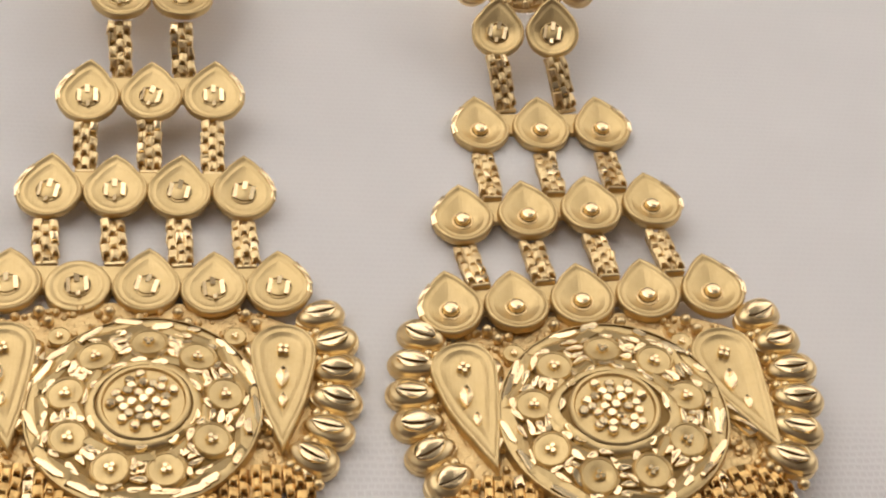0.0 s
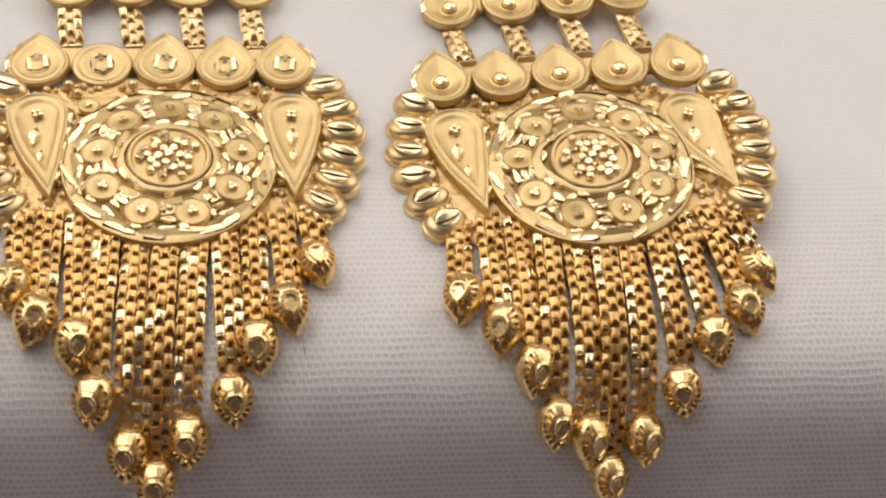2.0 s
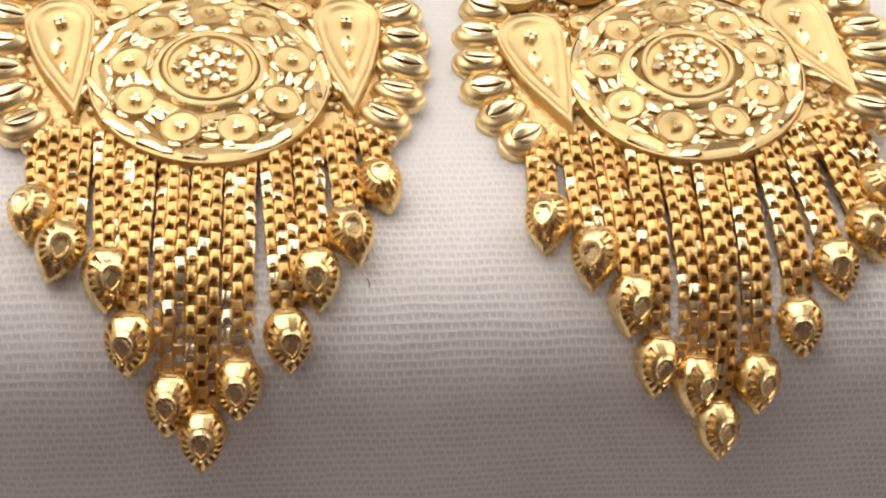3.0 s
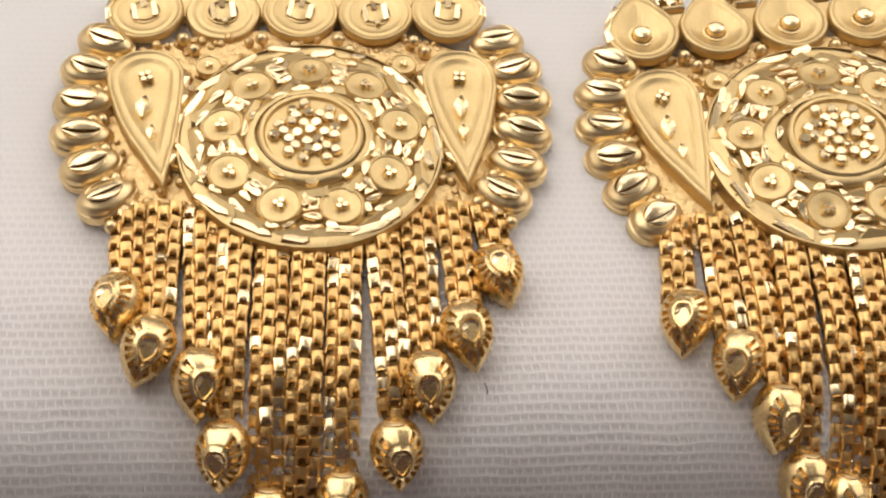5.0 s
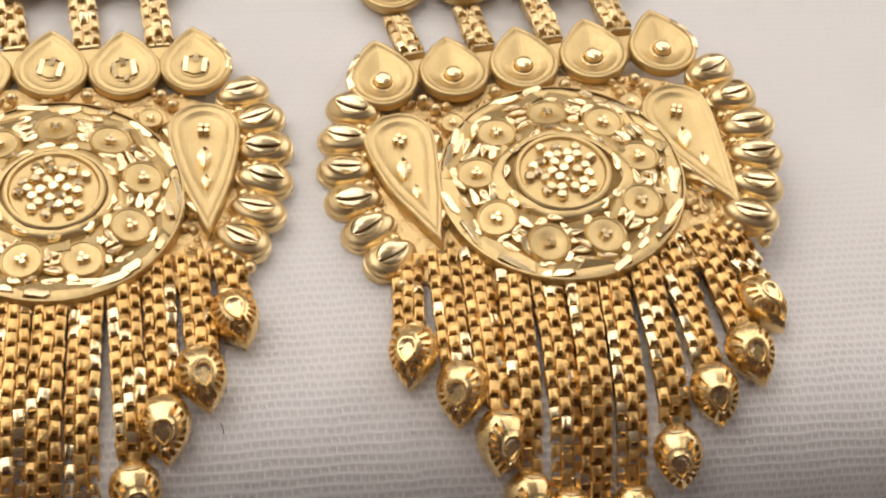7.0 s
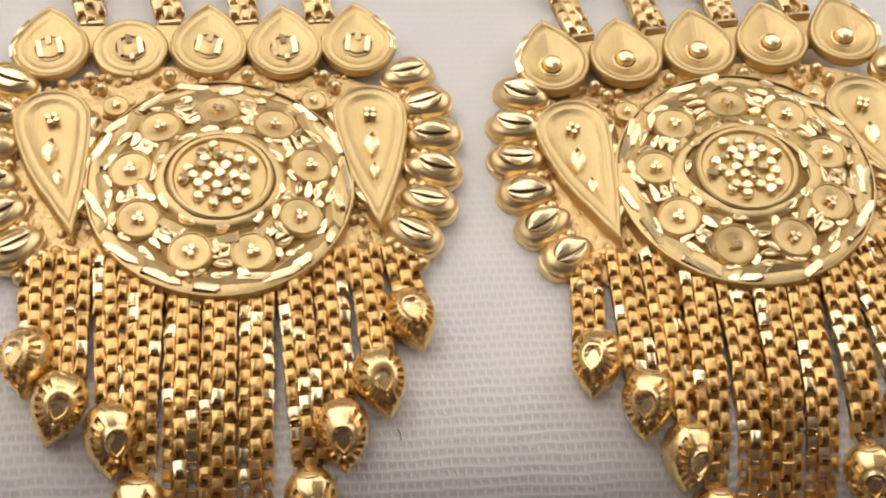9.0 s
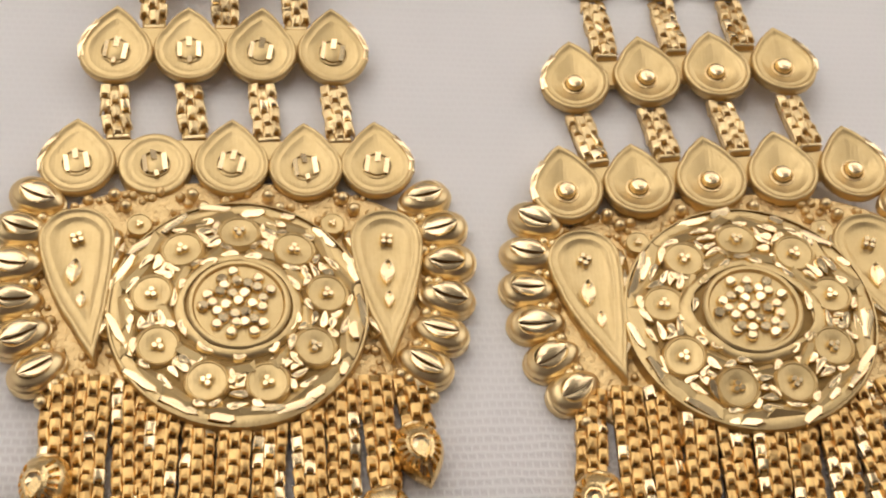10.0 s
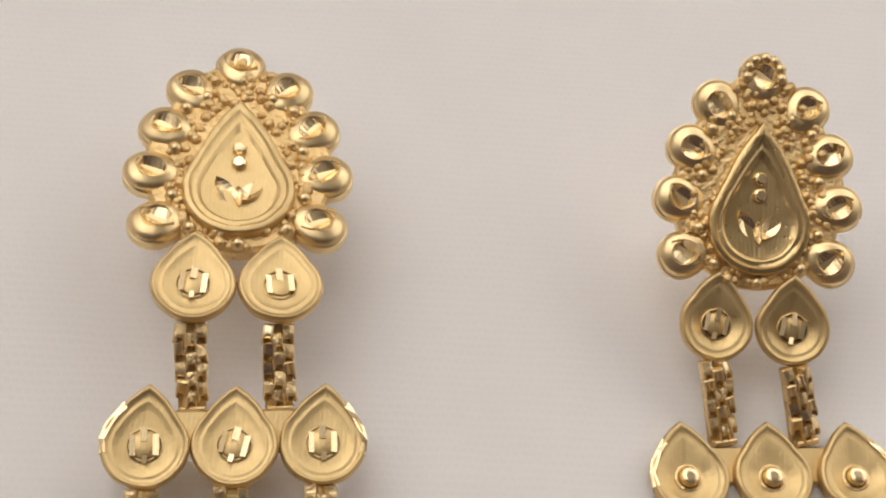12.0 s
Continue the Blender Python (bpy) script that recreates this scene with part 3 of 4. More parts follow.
def facet_ring(name, n, r0, r1, z0, z1, top, seed, jit=0.12, mat=CUT, lens=0.0):
    """A ring cut into bright facets: a ridge of uneven height between an inner and an outer edge."""
    g = random.Random(seed)
    bm = bmesh.new()
    loops = []
    for r, z, j in ((r0, z0 - 0.5, 0), (r0, z0, 0), ((r0 * 0.55 + r1 * 0.45), top, jit), (r1, z1, 0), (r1, z1 - 0.5, 0)):
        loops.append([bm.verts.new((r * math.cos(q), r * math.sin(q), z + g.uniform(-j, j))) for q in [2 * math.pi * (i + g.uniform(-0.2, 0.2)) / n for i in range(n)]])
        if mat is not CUT:
            for v in loops[-1]:
                w = noise.noise(v.co.normalized() * 2.2 + Vector((seed, 0, 0)))
                v.co = Vector((v.co.x * (1 + 0.028 * w), v.co.y * (1 + 0.028 * w), v.co.z + 0.12 * noise.noise(v.co.normalized() * 4 + Vector((0, seed, 0)))))
        for i, v in enumerate(loops[-1]):
            v.co.z += j * (1 if i % 2 else -1)
    for a, b in zip(loops, loops[1:]):
        for i in range(n):
            bm.faces.new((a[i], a[(i + 1) % n], b[(i + 1) % n]))
            bm.faces.new((a[i], b[(i + 1) % n], b[i]))
    for v in bm.verts:
        k = 1 + lens * abs(math.cos(math.atan2(v.co.y, v.co.x) + 0.15)) ** 7
        v.co.x, v.co.y = v.co.x * k, v.co.y * k
    a, b = loops[-1], loops[0]
    for i in range(n):
        bm.faces.new((a[i], a[(i + 1) % n], b[(i + 1) % n], b[i]))
    return finish(bm, name, mat, smooth=mat is not CUT, sharp=50)


def chip_mesh(l, w, slant):
    """A flat bright chip, cut askew."""
    bm = bmesh.new()
    o = [(-l / 2, -w / 2), (l / 2 - slant, -w / 2), (l / 2, 0), (l / 2 - slant * 0.3, w / 2), (-l / 2 + slant, w / 2), (-l / 2 - 0.05, 0.1 * w)]
    loft(bm, o, [(1.1, -0.35), (1.05, -0.05), (0.94, 0.05), (0.5, 0.06)])
    return finish(bm, "bright_cut", CUT, smooth=False)


def dart_mesh(l, w, bend):
    """A short bright stroke of the graver: round at one end, drawn out to a point at the other, slightly hollow."""
    bm = bmesh.new()
    o = []
    for i in range(14):
        q = 2 * math.pi * i / 14
        u = 0.5 + 0.5 * math.cos(q)
        o.append((l * (u - 0.5), 0.5 * w * math.sin(q) * (1.15 - 0.75 * u) + bend * (u - 0.5) ** 2))
    loft(bm, o, [(1.12, -0.40), (1.06, -0.06), (0.96, 0.04), (0.80, 0.05), (0.35, 0.01)])
    return finish(bm, "bright_cut", CUT, sharp=30)


DARTS = [dart_mesh(*c) for c in ((1.5, 0.75, 0.2), (1.25, 0.62, -0.25), (1.7, 0.68, 0.35), (1.05, 0.8, 0.0))]
LONG_CHIPS = [chip_mesh(*c) for c in ((2.6, 0.55, 0.6), (1.9, 0.7, 0.4), (3.1, 0.6, 0.8), (1.2, 0.6, 0.3))]
COLLARS = [facet_ring("flower_collar", 22, 1.56, 1.86, -0.12, -0.32, -0.02, i, 0.03, SATIN) for i in range(4)]


def chain(parent, name, poses, along, columns, links, side_links, pitch, wide, drop, splay, core=RECESS_SHADE, cuts=None, rough=1.0):
    """A box chain: columns of plate links, every other one set half a link on, the outer ones sloping away, over a core."""
    n = max(2, int(along / pitch))
    roll, seed = rng.uniform(-4, 4), rng.uniform(0, 90)
    bm = bmesh.new()
    last = None
    width = (columns - 0.5) / 2 * wide
    m0 = poses(0.5)
    inv = m0.inverted()
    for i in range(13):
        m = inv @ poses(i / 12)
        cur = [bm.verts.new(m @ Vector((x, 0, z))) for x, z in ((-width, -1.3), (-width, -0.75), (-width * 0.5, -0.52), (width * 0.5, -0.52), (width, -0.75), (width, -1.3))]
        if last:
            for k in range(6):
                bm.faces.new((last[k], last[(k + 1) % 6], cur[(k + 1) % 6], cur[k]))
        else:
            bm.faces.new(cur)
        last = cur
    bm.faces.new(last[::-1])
    # Darker core gold paints in the shade seen through the link slots.
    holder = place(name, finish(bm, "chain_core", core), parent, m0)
    for k in range(columns):
        c = k - (columns - 1) / 2
        shift = (0.0, 0.5, 0.08)[k]
        kinds = side_links if c else links
        for i in range(n):
            t = (i + 0.5 + shift) / (n + 0.5)
            if t > 1:
                continue
            lean = 5 * noise.noise((i * 0.33, c * 0.7, seed))
            swing = 4 * noise.noise((i * 0.33, c * 0.7, seed + 9))
            m = poses(t) @ at(c * wide, 0, 0.05 - drop * abs(c) + rng.uniform(-0.04, 0.04) * rough, rng.uniform(-6, 6) * rough, rng.gauss(1, 5 * rough) + lean, roll + rng.gauss(0, 4.5 * rough) + c * splay + swing)
            # Clumps of links take a paler, smoother cut gold to put glints in.
            cut = cuts and noise.noise((i * 0.5, c * 0.5, seed + 31)) > 0.31
            place("link", (cuts if cut else kinds)[(i + k) % len(cuts if cut else kinds)], holder, m, "paler cut gold link that adds glints" if cut else "")
    return holder


def straight(a, b):
    """Poses along the line from a to b, y running back from b to a."""
    a, b = Vector(a), Vector(b)
    y = (a - b).normalized()
    x = y.cross(Vector((0, 0, 1))).normalized()
    z = x.cross(y)
    r = Matrix((x, y, z)).transposed().to_4x4()
    return lambda t: Matrix.Translation(a.lerp(b, t)) @ r


def bar_plate(parent, name, left, right, low, high, top, m):
    bm = bmesh.new()
    box(bm, left, right, low, high, -1.35, top, 0.2)
    return place(name, finish(bm, name, SATIN), parent, m)


def cup_row(parent, spots, lean, tilt, drops, sink, worn, bosses):
    """A row of teardrop cups on one bar."""
    a, b = Vector(spots[0]), Vector(spots[-1])
    mid = (a + b) / 2
    d = b - a
    rz = math.degrees(math.atan2(d.y, d.x))
    ry = -math.degrees(math.atan2(d.z, math.hypot(d.x, d.y)))
    bar_plate(parent, "row_bar", -d.length / 2, d.length / 2, -0.4, 2.7, -0.62 if drops is DROPS else -0.95, at(*mid, rz, tilt, ry))
    for i, s in enumerate(spots):
        m = at(*s, lean + rng.uniform(-2, 2), tilt + rng.uniform(-2.5, 2.5), ry + rng.uniform(-2.5, 2.5))
        cup = place("teardrop_cup", WORN if i == worn else rng.choice(drops), parent, m @ at(0, 0, -0.2 if i == worn else 0), "dull worn gold cup" if i == worn else "")
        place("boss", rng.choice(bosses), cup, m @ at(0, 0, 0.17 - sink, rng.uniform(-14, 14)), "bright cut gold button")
        side = -1 if i == 0 else 1 if i == len(spots) - 1 else 0
        if side:
            place("edge_cut", EDGE_CUTS[side], cup, m)


def stud(parent, m, drops, crown):
    """The top piece: large teardrop cup ringed by nine scallops, two small cups below."""
    bm = bmesh.new()
    out = []
    for i in range(48):
        q = 2 * math.pi * i / 48
        x, y = math.sin(q), math.cos(q)
        w = 7.3 * (1 - 0.30 * max(0, y) ** 1.5)
        out.append((x * w, 11.3 + y * (10.6 if y > 0 else 8.2)))
    loft(bm, [(x, y - 11) for x, y in out], [(0.97, -2.0), (1.0, -1.8), (1.0, -0.75), (0.96, -0.45), (0.85, -0.35)], (0, 11))
    back = place("stud_plate", finish(bm, "stud_plate", GRAIN), parent, m, "granulated gold back plate")
    cup = place("large_teardrop_cup", BIG_DROPS[crown], parent, m @ at(0, 8.45, 0.45))
    for y in (12.3, 10.9):
        place("granule", NUB, cup, m @ at(0, y, 0.12, 0, rng.uniform(-8, 8), rng.uniform(-8, 8)))
    for k in (-1, 1):
        place("leaf_cut", LEAF, cup, m @ at(k * 1.0, 8.3, 0.0, 90 - k * 34, 0, k * 12) @ Matrix.Scale(1.45, 4))
    place("stem_cut", LEAF, cup, m @ at(0, 7.8, 0.02, 90))
    ring_spots = [(0, 21.2, 90), (3.75, 18.6, 60), (5.75, 14.7, 30), (6.65, 10.35, 8), (6.1, 5.7, -26)]
    for x, y, q in ring_spots:
        for k in ((-1, 1) if x else (1,)):
            mm = m @ at(k * x, y, -0.55, q if k > 0 else 180 - q, rng.uniform(-6, 6), rng.uniform(-6, 6))
            dome = place("petal", ROUND_PETAL, parent, mm)
            if x == 0 and crown:
                for j in range(7):
                    f = radians(-100 + 33 * j)
                    place("granule", GRANULE, dome, mm @ at(1.5 * math.cos(f), 1.45 * math.sin(f), 0.5))
            place("eye_cut", ROUND_EYE, dome, mm @ at(-0.1, 0, 0.68, (rng.uniform(15, 50) if k > 0 and x else rng.uniform(-50, -15)) - (q if k > 0 else 180 - q), rng.uniform(-12, 12), rng.uniform(-10, 10)))
    bm = bmesh.new()
    for i in range(230):
        q, r = rng.uniform(0, 2 * math.pi), rng.uniform(0.55, 1.0)
        x, y = math.sin(q), math.cos(q)
        if math.hypot(x * 6.3 * r * 1.15, y * 9 * r + 2.6 - (3 if y > 0 else 0)) < 3.9:
            continue
        ball(bm, x * 6.3 * (1 - 0.30 * max(0, y) ** 1.5) * r, 11.3 + y * (10.6 if y > 0 else 8.2) * r, -0.42 + rng.uniform(-0.15, 0.12), rng.uniform(0.28, 0.55), 7, 5)
    tagged(place("granulation", finish(bm, "granulation", GRAIN, sharp=60), back, m), "tiny gold granules", kind="stuff")
    for x, y in ((2.6, 17.6), (4.2, 16.4), (4.9, 12.4), (5.0, 7.9), (3.6, 5.0), (0, 3.6)):
        for k in ((-1, 1) if x else (1,)):
            place("granule", GRANULE, back, m @ at(k * x, y, -0.30))
    for k in (-1, 1):
        mm = m @ at(k * 3.15, 0, 0.1, rng.uniform(-2, 2), rng.uniform(-3, 3), rng.uniform(-3, 3))
        c = place("teardrop_cup", rng.choice(drops), parent, mm)
        place("boss", rng.choice(BOSSES[:5]), c, mm @ at(0, 0, 0.17 if drops is DROPS else -0.05, rng.uniform(-14, 14)), "bright cut gold button")
    bm = bmesh.new()
    loft(bm, ring(10, 0.45), [(1, -7.0), (1, -1.9), (0.9, -1.8)])
    place("ear_post", finish(bm, "ear_post", POLISHED), parent, m @ at(0, 10, 0))


def body(parent, m, centre, lean_right):
    """The broad middle piece: back plate, domed medallion, two paisley cups and scallops down both flanks."""
    bm = bmesh.new()
    out = []
    for i in range(72):
        q = 2 * math.pi * i / 72
        c, s = math.cos(q), math.sin(q)
        p = (abs(c) ** 2.5 + abs(s) ** 2.5) ** (-1 / 2.5)
        out.append((c * p * 17.0, s * p * (10.2 if s > 0 else 12.4)))
    loft(bm, out, [(0.98, -2.3), (1.0, -2.1), (1.0, -1.25), (0.985, -1.1), (0.6, -1.1)], (0.4, -11.6))
    back = place("body_plate", finish(bm, "body_plate", GRAIN), parent, m, "granulated gold back plate")
    # scallops
    for start, step in ((26.5, -11.0), (155.0, 11.0)):
        for i in range(6):
            q = start + step * i
            r = 17.45 - 0.12 * i
            mm = m @ at(0.4 + r * math.cos(radians(q)), -10.8 + r * math.sin(radians(q)), -0.5, q + rng.uniform(-5, 5), rng.uniform(-8, 8), rng.uniform(-8, 8))
            grain = place("petal", PETAL, parent, mm)
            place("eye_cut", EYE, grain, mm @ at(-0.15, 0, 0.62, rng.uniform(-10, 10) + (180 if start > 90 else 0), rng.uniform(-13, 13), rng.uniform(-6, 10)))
            qq = radians(q + step / 2)
            for rr in (15.4, 16.2):
                place("granule", GRANULE, back, m @ at(0.4 + rr * math.cos(qq), -10.8 + rr * math.sin(qq), -0.9))
    for x, y in ((15.5, -21.5), (-13.6, -21.8)):
        place("granule", GRANULE, back, m @ at(x, y, -0.6))
    bm = bmesh.new()
    for i in range(480):
        x, y = rng.uniform(-17, 17.6), rng.uniform(-22.5, -2.2)
        if math.hypot(x - 0.75, y + 14.3) < 10.0 or (abs((x - 0.4) / 16.9) ** 2.5 + abs((y + 11.6) / (10.2 if y > -11.6 else 12.2)) ** 2.5) > 1:
            continue
        if any(abs(x - cx) < 2.9 * min(1, (y + 19.5) / 8) and -18.5 < y < -5 for cx in (12.5, -11.6)) and y > -18:
            continue
        ball(bm, x, y, -1.08 + rng.uniform(-0.15, 0.15), rng.uniform(0.28, 0.5), 7, 5)
    tagged(place("granulation", finish(bm, "granulation", GRAIN, sharp=60), back, m), "tiny gold granules", kind="stuff")
    # paisley cups
    for x, y, k, side in ((12.5 + 0.3 * lean_right, -7.6, lean_right, 1), (-11.9, -7.8, -1.9, -1)):
        mm = m @ at(x, y, 0.15, 180)
        cup = place("paisley_cup", MANGO[k], parent, mm)
        place("edge_cut", MANGO_CUTS[k, side], cup, mm)
        trio(cup, mm @ at(0, 0, -0.16), 4, 0.36)
        place("leaf_cut", LEAF, cup, mm @ at(0.05, 3.0, -0.17, 84) @ Matrix.Scale(1.25, 4))
        place("leaf_cut", LEAF, cup, mm @ at(k * 0.35, 5.5, -0.20, 86) @ Matrix.Scale(0.8, 4))
    # medallion
    R = 10.1
    c = m @ at(*centre, 0.0)
    dome = lambda r: 0.25 + 1.0 * (1 - (r / R) ** 2)
    bm = bmesh.new()
    loft(bm, ring(90, R), [(0.97, -2.0), (1.0, -1.7), (1.0, -0.1), (0.99, 0.20), (0.975, 0.25), (0.965, 0.0), (0.92, dome(9.3) - 0.46), (0.7, dome(7) - 0.46), (0.5, dome(5) - 0.42), (0.3, dome(3) - 0.34)])
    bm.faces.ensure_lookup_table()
    # Rim wall and floor in darker golds: shade between raised parts painted in.
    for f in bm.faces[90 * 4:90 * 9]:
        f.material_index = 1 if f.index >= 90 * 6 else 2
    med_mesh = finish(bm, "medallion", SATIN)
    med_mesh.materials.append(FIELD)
    med_mesh.materials.append(RECESS_SHADE)
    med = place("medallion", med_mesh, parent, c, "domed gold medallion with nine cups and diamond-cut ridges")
    for i in range(9):
        q = -2 * math.pi * i / 9 + math.pi / 2
        tilt = at(6.85 * math.cos(q) + rng.uniform(-0.15, 0.15), 6.85 * math.sin(q) + rng.uniform(-0.15, 0.15), dome(6.85) - 0.14, math.degrees(q) - 90, -6 + rng.uniform(-6, 6), rng.uniform(-6, 6))
        place("flower_cup", FLOWER, med, c @ tilt)
        trio(med, c @ tilt @ at(0, 0, -0.06))
        place("flower_collar", COLLARS[i % 4], med, c @ tilt)
        for j in range(5):
            f = 2 * math.pi * (j + rng.uniform(-0.4, 0.4)) / 5
            place("bright_cut", rng.choice(DARTS), med, c @ tilt @ at(1.92 * math.cos(f), 1.85 * math.sin(f), -0.08, math.degrees(f) + 90 + rng.uniform(-12, 12), rng.uniform(-16, 12), rng.uniform(-12, 12)))
        h = q + math.pi / 9
        for j in (-1, 0, 1):
            r = 6.7 + j * 0.72
            place("bright_cut", rng.choice(DARTS), med, c @ at(r * math.cos(h) + rng.uniform(-0.12, 0.12), r * math.sin(h) + rng.uniform(-0.12, 0.12), dome(r) - 0.14, math.degrees(h) + rng.choice((-90, 90)) + rng.uniform(-16, 16), rng.uniform(-12, 12), rng.uniform(-12, 12)))
        for f, r, k, turn in ((0.30, 8.7, 0, 14), (0.70, 8.7, 0, -14), (0.5, 5.3, 1, 12)):
            g = q + f * 2 * math.pi / 9
            place("leaf_ridge", LEAF_RIDGES[k], med, c @ at(r * math.cos(g), r * math.sin(g), dome(r) - 0.40, math.degrees(g) + 90 + turn + rng.uniform(-8, 8), rng.uniform(-8, 8), rng.uniform(-6, 6)))
        place("bright_cut", DARTS[2], med, c @ at(8.35 * math.cos(h), 8.35 * math.sin(h), dome(8.35) - 0.16, math.degrees(h) + 90 + rng.uniform(-15, 15), rng.uniform(-10, 10), rng.uniform(-8, 8)))
    place("inner_ridge", facet_ring("inner_ridge", 44, 4.02, 4.75, dome(4) - 0.10, dome(4.75) - 0.30, dome(4.5) - 0.02, 5, 0.05, SATIN, 0.22 if lean_right else 0.05), med, c)
    place("outer_ridge", facet_ring("outer_ridge", 72, 9.0, 9.85, dome(9.0) - 0.32, 0.05, 0.26, 9, 0.04, SATIN), med, c)
    for count, rad, out, rise in ((11, 4.6, 18, 0.02), (15, 9.4, 22, 0.03), (4, 8.85, 8, -0.02)):
        for i in range(count):
            q = 2 * math.pi * (i + rng.uniform(-0.42, 0.42)) / count
            r = rad + rng.uniform(-0.16, 0.16)
            place("bright_cut", rng.choice(LONG_CHIPS if rad > 5 else DARTS), med, c @ at(r * math.cos(q), r * math.sin(q), dome(r) - 0.1 + rise, math.degrees(q) + 90 + rng.uniform(-16, 16), rng.uniform(-14, 10), rng.uniform(-10, 10)))
    bm = bmesh.new()
    loft(bm, ring(40, 3.95), [(1, -0.7), (1, -0.02), (0.96, 0.12), (0.90, 0.12), (0.86, -0.14), (0.6, -0.10), (0.3, -0.06)])
    place("centre_cup", finish(bm, "centre_cup", SATIN), med, c @ at(0, 0, dome(0) - 0.17))
    spots = [(0, 0)] + [(1.0 * math.cos(i * math.pi / 3), 1.0 * math.sin(i * math.pi / 3)) for i in range(6)] + [(1.85 * math.cos(i * math.pi / 6.5 + 0.2), 1.85 * math.sin(i * math.pi / 6.5 + 0.2)) for i in range(13)] + [(2.6 * math.cos(i * math.pi / 8 + 0.1), 2.6 * math.sin(i * math.pi / 8 + 0.1)) for i in range(16) if i % 3]
    cluster = nub_mesh("granule", 0.5)
    for x, y in spots:
        place("granule", cluster, med, c @ at(x + rng.uniform(-0.22, 0.22), y + rng.uniform(-0.22, 0.22), dome(0) + rng.uniform(-0.14, 0.04), rng.uniform(0, 90), rng.gauss(0, 9), rng.gauss(0, 9)))
    # little rosettes and balls in the corners
    for x, y in ((8.2, -5.9), (-7.2, -6.2)):
        mm = m @ at(x, y, -0.25) @ Matrix.Scale(0.62, 4)
        place("flower_cup", FLOWER, parent, mm)
        trio(parent, mm)
    for x in (-9.3, -3.1, 3.0, 9.1):
        place("granule", GRANULE, back, m @ at(x, -3.1 - 0.1 * abs(x) * 0.2, -0.45))
        place("granule", GRANULE, back, m @ at(x + 0.9, -4.2, -0.7))


def earring(rows, lean, tilts, stud_pose, body_pose, tassel, base, hi, centre, lean_right, drops, worn=-1):
    """rows: the cup rows, from the two below the stud down to the five on the body; tassel: run and side of each bead's foot."""
    top = new("earring")
    w = at(*base)
    w.translation = w.translation * MM
    WORLD[top] = w
    top.matrix_basis = w
    tagged(top, "ornate yellow gold drop earring with chain tassels lying on white cloth", "earring", "pair of earrings")
    body(top, body_pose, centre, lean_right)
    stud(top, stud_pose, drops, worn < 0)
    for row, tilt in zip(rows[1:], tilts):
        struck = drops is DROPS
        cup_row(top, row, lean, tilt, drops, 0.0 if struck else 0.12, worn if len(row) == 5 else -1, BOSSES[:5] if struck else BOSSES[5:])
    for up, low in zip(rows, rows[1:]):
        for i, s in enumerate(up):
            e = (Vector(low[i]) + Vector(low[i + 1])) / 2
            a = Vector(s) + Vector((0, -3.0, -0.75))
            b = e + Vector((0, 2.9, -0.35))
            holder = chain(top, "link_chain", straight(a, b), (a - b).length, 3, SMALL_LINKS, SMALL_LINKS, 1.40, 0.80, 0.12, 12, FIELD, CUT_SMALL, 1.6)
            bm = bmesh.new()
            box(bm, -0.95, 0.95, -0.2, 0.2, -0.8, -0.02, 0.1)
            place("end_bar", finish(bm, "end_bar", POLISHED), holder, straight(a, b)(1.0))
    for k, (foot, sb, ut, st, ub) in enumerate(tassel):
        sh = sb + 4.2
        lift = 0.25 if k % 2 else 0.0
        line = lambda t, ub=ub, sh=sh, ut=ut, st=st, lift=lift: draped(ut + (ub - ut) * t, st + (sh - st) * t, 1.35 + lift + (hi(ut) - 1.35) * (1 - t), math.degrees(math.atan2(ub - ut, st - sh)))
        chain(top, "tassel_chain", line, st - sh, 3, LINKS, SIDE_LINKS, 1.27, 0.86, 0.20, 13, RECESS_SHADE, CUT_LINKS, 1.3)
        m = draped(foot, sb, 1.5 + lift, math.degrees(math.atan2(foot - ub, 4.2)) + math.degrees(math.atan2(ub - ut, st - sh)) * 0.7 + rng.uniform(-3, 3), 0, rng.uniform(-25, 25))
        acorn = place("acorn_bead", BEAD, top, m)
        place("eye_cut", BEAD_EYE, acorn, m)
        bm = bmesh.new()
        loft(bm, ring(14, 0.92), [(0.8, 0), (1, 0.12), (1, 0.36), (0.8, 0.48)])
        place("bead_cap", finish(bm, "bead_cap", POLISHED), top, m @ at(0, 4.75, 0, 0, -90))
    return top


def tassel_rows(feet, cx, cy):
    """Each chain: its bead's foot, and where it leaves the edge of the body."""
    rows = []
    for i, (u, s, *end) in enumerate(feet):
        k = i - 5
        ut = cx + k * 2.62
        st = cy - math.sqrt(max(30.0, 9.6 ** 2 - (ut - cx) ** 2)) if abs(k) < 4 else cy - 5.4
        rows.append((u, s, ut, st, end[0] if end else u + (cx - u) * 0.035))
    return rows


# (bead foot side, run, and where its chain ends when the bead hangs askew)
LEFT_FEET = [(-12.8, -31.3), (-11.3, -34.3, -9.9), (-7.1, -36.4), (-5.4, -40.8), (-2.7, -45.6), (-0.2, -48.4), (2.7, -44.6), (6.7, -40.9), (9.0, -36.7), (12.1, -33.6), (15.0, -28.9)]
RIGHT_FEET = [(26.7, -32.8), (30.2, -35.6), (32.9, -38.9), (35.0, -43.7), (38.3, -45.4), (40.4, -49.0), (43.6, -45.4), (47.4, -40.9), (50.8, -36.7), (54.4, -34.1), (57.1, -29.9)]

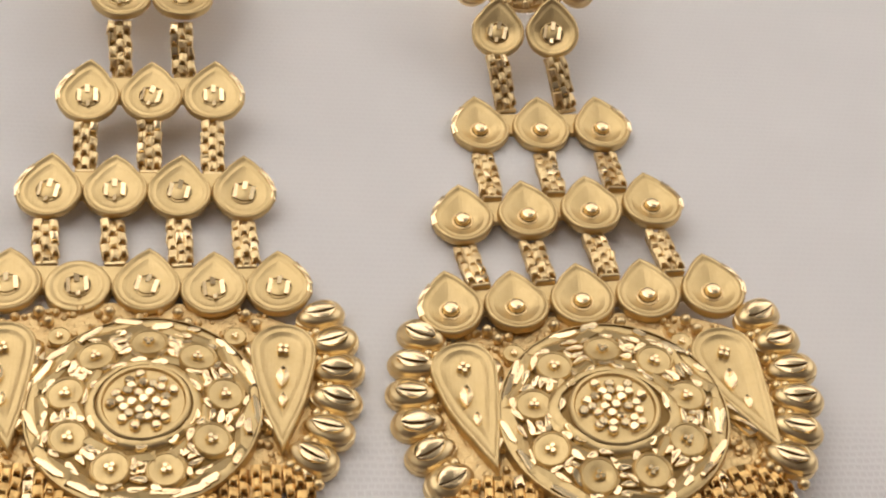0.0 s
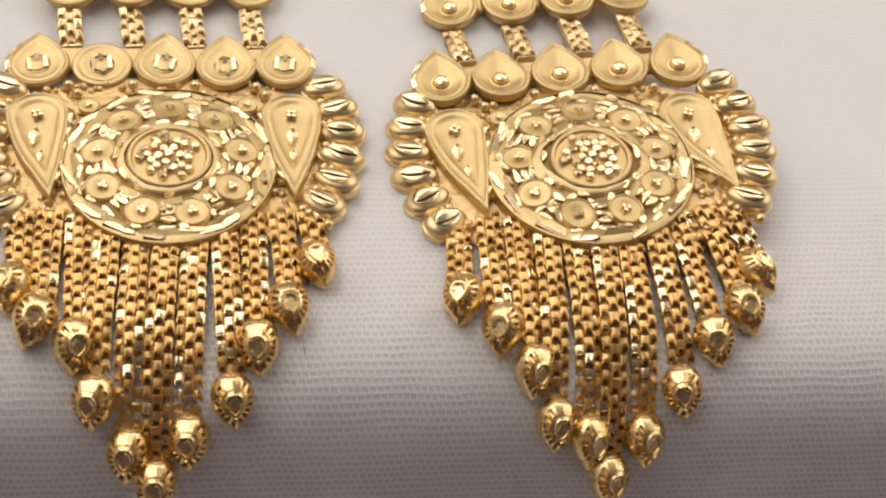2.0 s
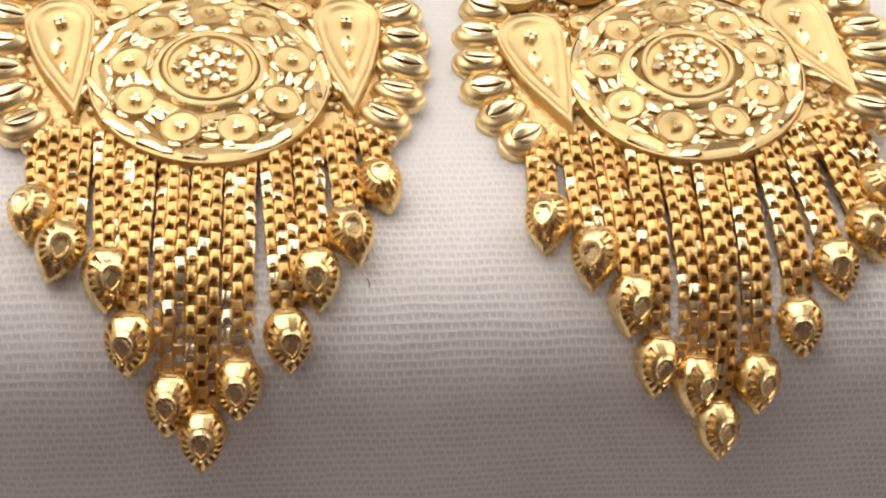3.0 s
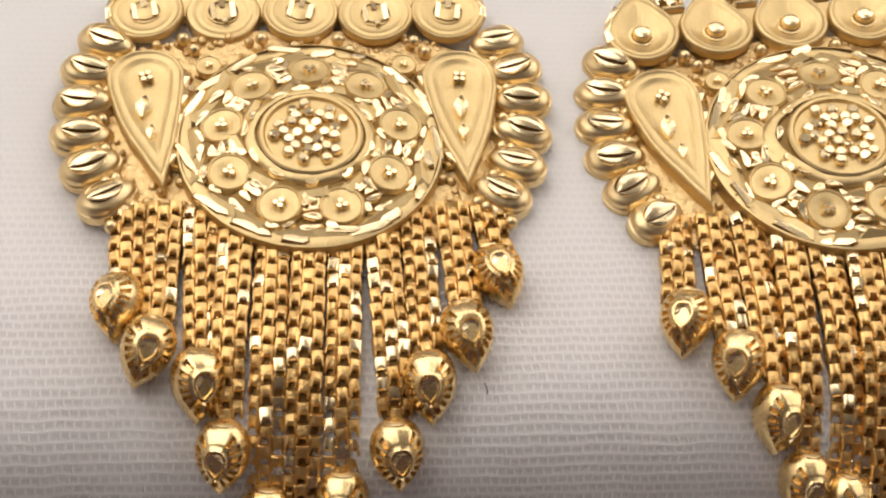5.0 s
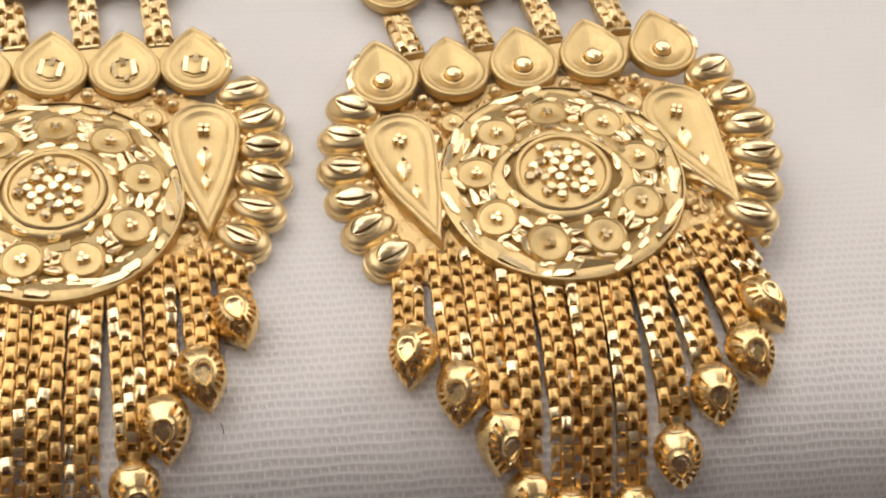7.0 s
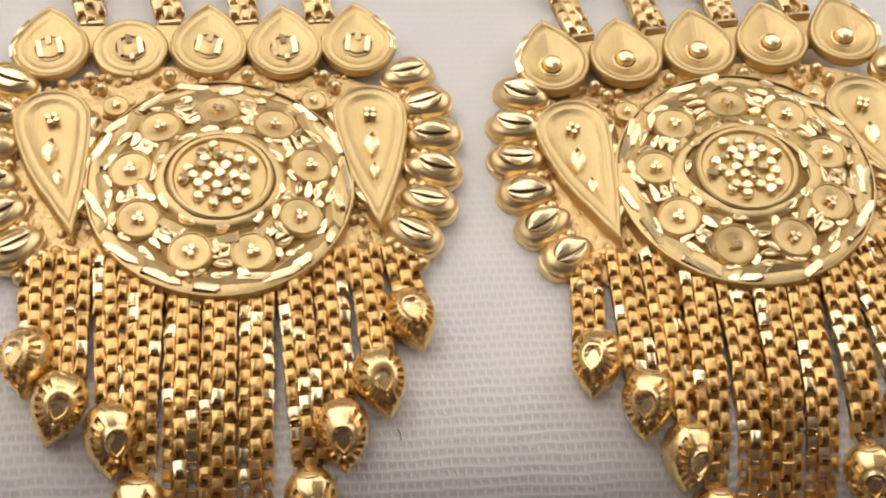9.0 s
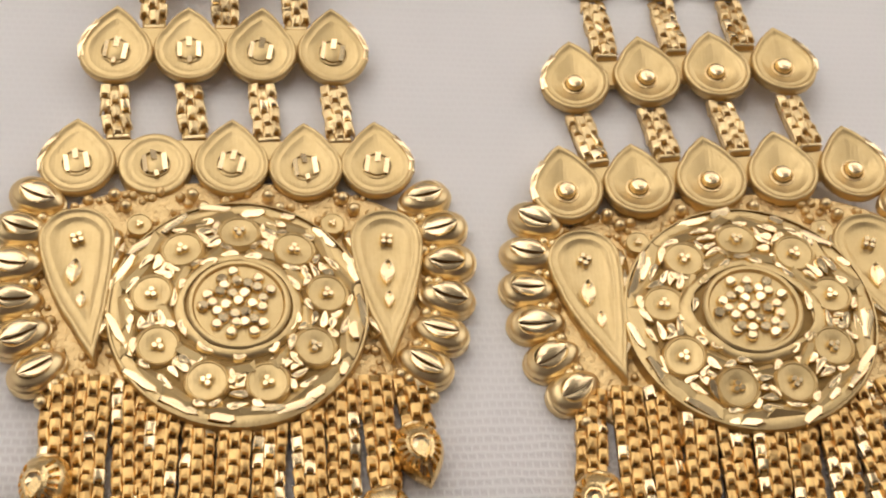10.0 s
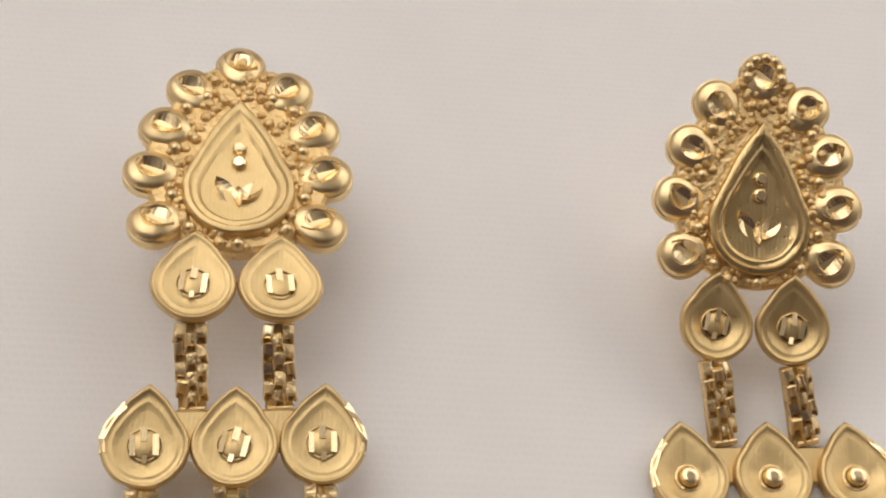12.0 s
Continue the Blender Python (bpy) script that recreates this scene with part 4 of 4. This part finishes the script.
Z = LIFT
earring(
    rows=[
        [(-4.62, 33.7, 6.0 + Z), (1.62, 34.1, 5.8 + Z)],
        [(-7.21, 22.4, 2.2 + Z), (-1.0, 22.8, 2.1 + Z), (5.26, 23.3, 2.0 + Z)],
        [(-9.98, 11.0, 0.1 + Z), (-3.77, 11.4, 0.0 + Z), (2.35, 11.5, -0.1 + Z), (8.59, 11.6, -0.1 + Z)],
        [(-12.54, 0.0, -1.0 + Z), (-6.25, 0.0, -0.95 + Z), (0.0, 0.0, -0.8 + Z), (6.1, -0.3, -0.7 + Z), (12.06, 0.0, -0.7 + Z)],
    ],
    lean=0.5, tilts=(12, 9, 3),
    stud_pose=at(-1.5, 33.9, 5.9 + Z, 2.5, 1, 0),
    body_pose=at(0, 0, -0.6 + Z),
    tassel=tassel_rows(LEFT_FEET, 0.6, -14.3),
    base=(0, 0, 0), hi=lambda u: 2.0, centre=(0.75, -14.3), lean_right=0.0, drops=DROPS, worn=1,
)
earring(
    rows=[
        [(35.42, 34.5, 3.0 + Z), (41.81, 34.1, 3.2 + Z)],
        [(33.26, 23.4, -1.2 + Z), (39.84, 23.6, -1.1 + Z), (46.47, 23.8, -0.8 + Z)],
        [(30.17, 9.7, -0.8 + Z), (36.87, 10.4, -0.6 + Z), (43.25, 10.8, 0.0 + Z), (49.62, 11.4, 0.3 + Z)],
        [(28.07, -2.2, -0.6 + Z), (34.35, -1.75, -0.4 + Z), (40.66, -1.3, 0.06 + Z), (47.01, -0.85, 0.5 + Z), (53.38, -0.6, 1.0 + Z)],
    ],
    lean=3.5, tilts=(6, 1, 0),
    stud_pose=at(38.6, 34.3, 3.1 + Z, -1.5, 28, -6) @ Matrix.Scale(0.945, 4),
    body_pose=at(40.7, -1.0, 0.1 + Z, 1.0, 0, -5.0) @ Matrix.Scale(1.02, 4),
    tassel=tassel_rows(RIGHT_FEET, 41.2, -15.2),
    base=(40.7, 0, 0), hi=lambda u: max(1.6, 2.75 + 0.0875 * (u - 40.7)), centre=(0.55, -13.7), lean_right=-2.8, drops=BOWLS,
)


def loose_fibre(points, r):
    """A hair-thin fibre lying on the cloth."""
    bm = bmesh.new()
    pts = [Vector(p) for p in points]
    loops = []
    for i, p in enumerate(pts):
        d = (pts[min(i + 1, len(pts) - 1)] - pts[max(i - 1, 0)]).normalized()
        side = d.cross(Vector((0, 0, 1))).normalized()
        up = side.cross(d)
        loops.append([bm.verts.new(p + r * (side * math.cos(a) + up * math.sin(a))) for a in (0, 2.1, 4.2)])
    for a, b in zip(loops, loops[1:]):
        for k in range(3):
            bm.faces.new((a[k], a[(k + 1) % 3], b[(k + 1) % 3], b[k]))
    bm.faces.new(loops[0])
    bm.faces.new(loops[-1][::-1])
    ob = new("loose_fibre", finish(bm, "loose_fibre", FLOOR))
    return tagged(ob, "short thin dark fibre lying on the white cloth", "fibre")


loose_fibre([(12.68 + 0.22 * math.sin(i * 0.3), lie(-34.1 - 0.15 * i)[0], lie(-34.1 - 0.15 * i)[1] + 0.10 + 0.25 * math.sin(i * 0.5)) for i in range(7)], 0.04)
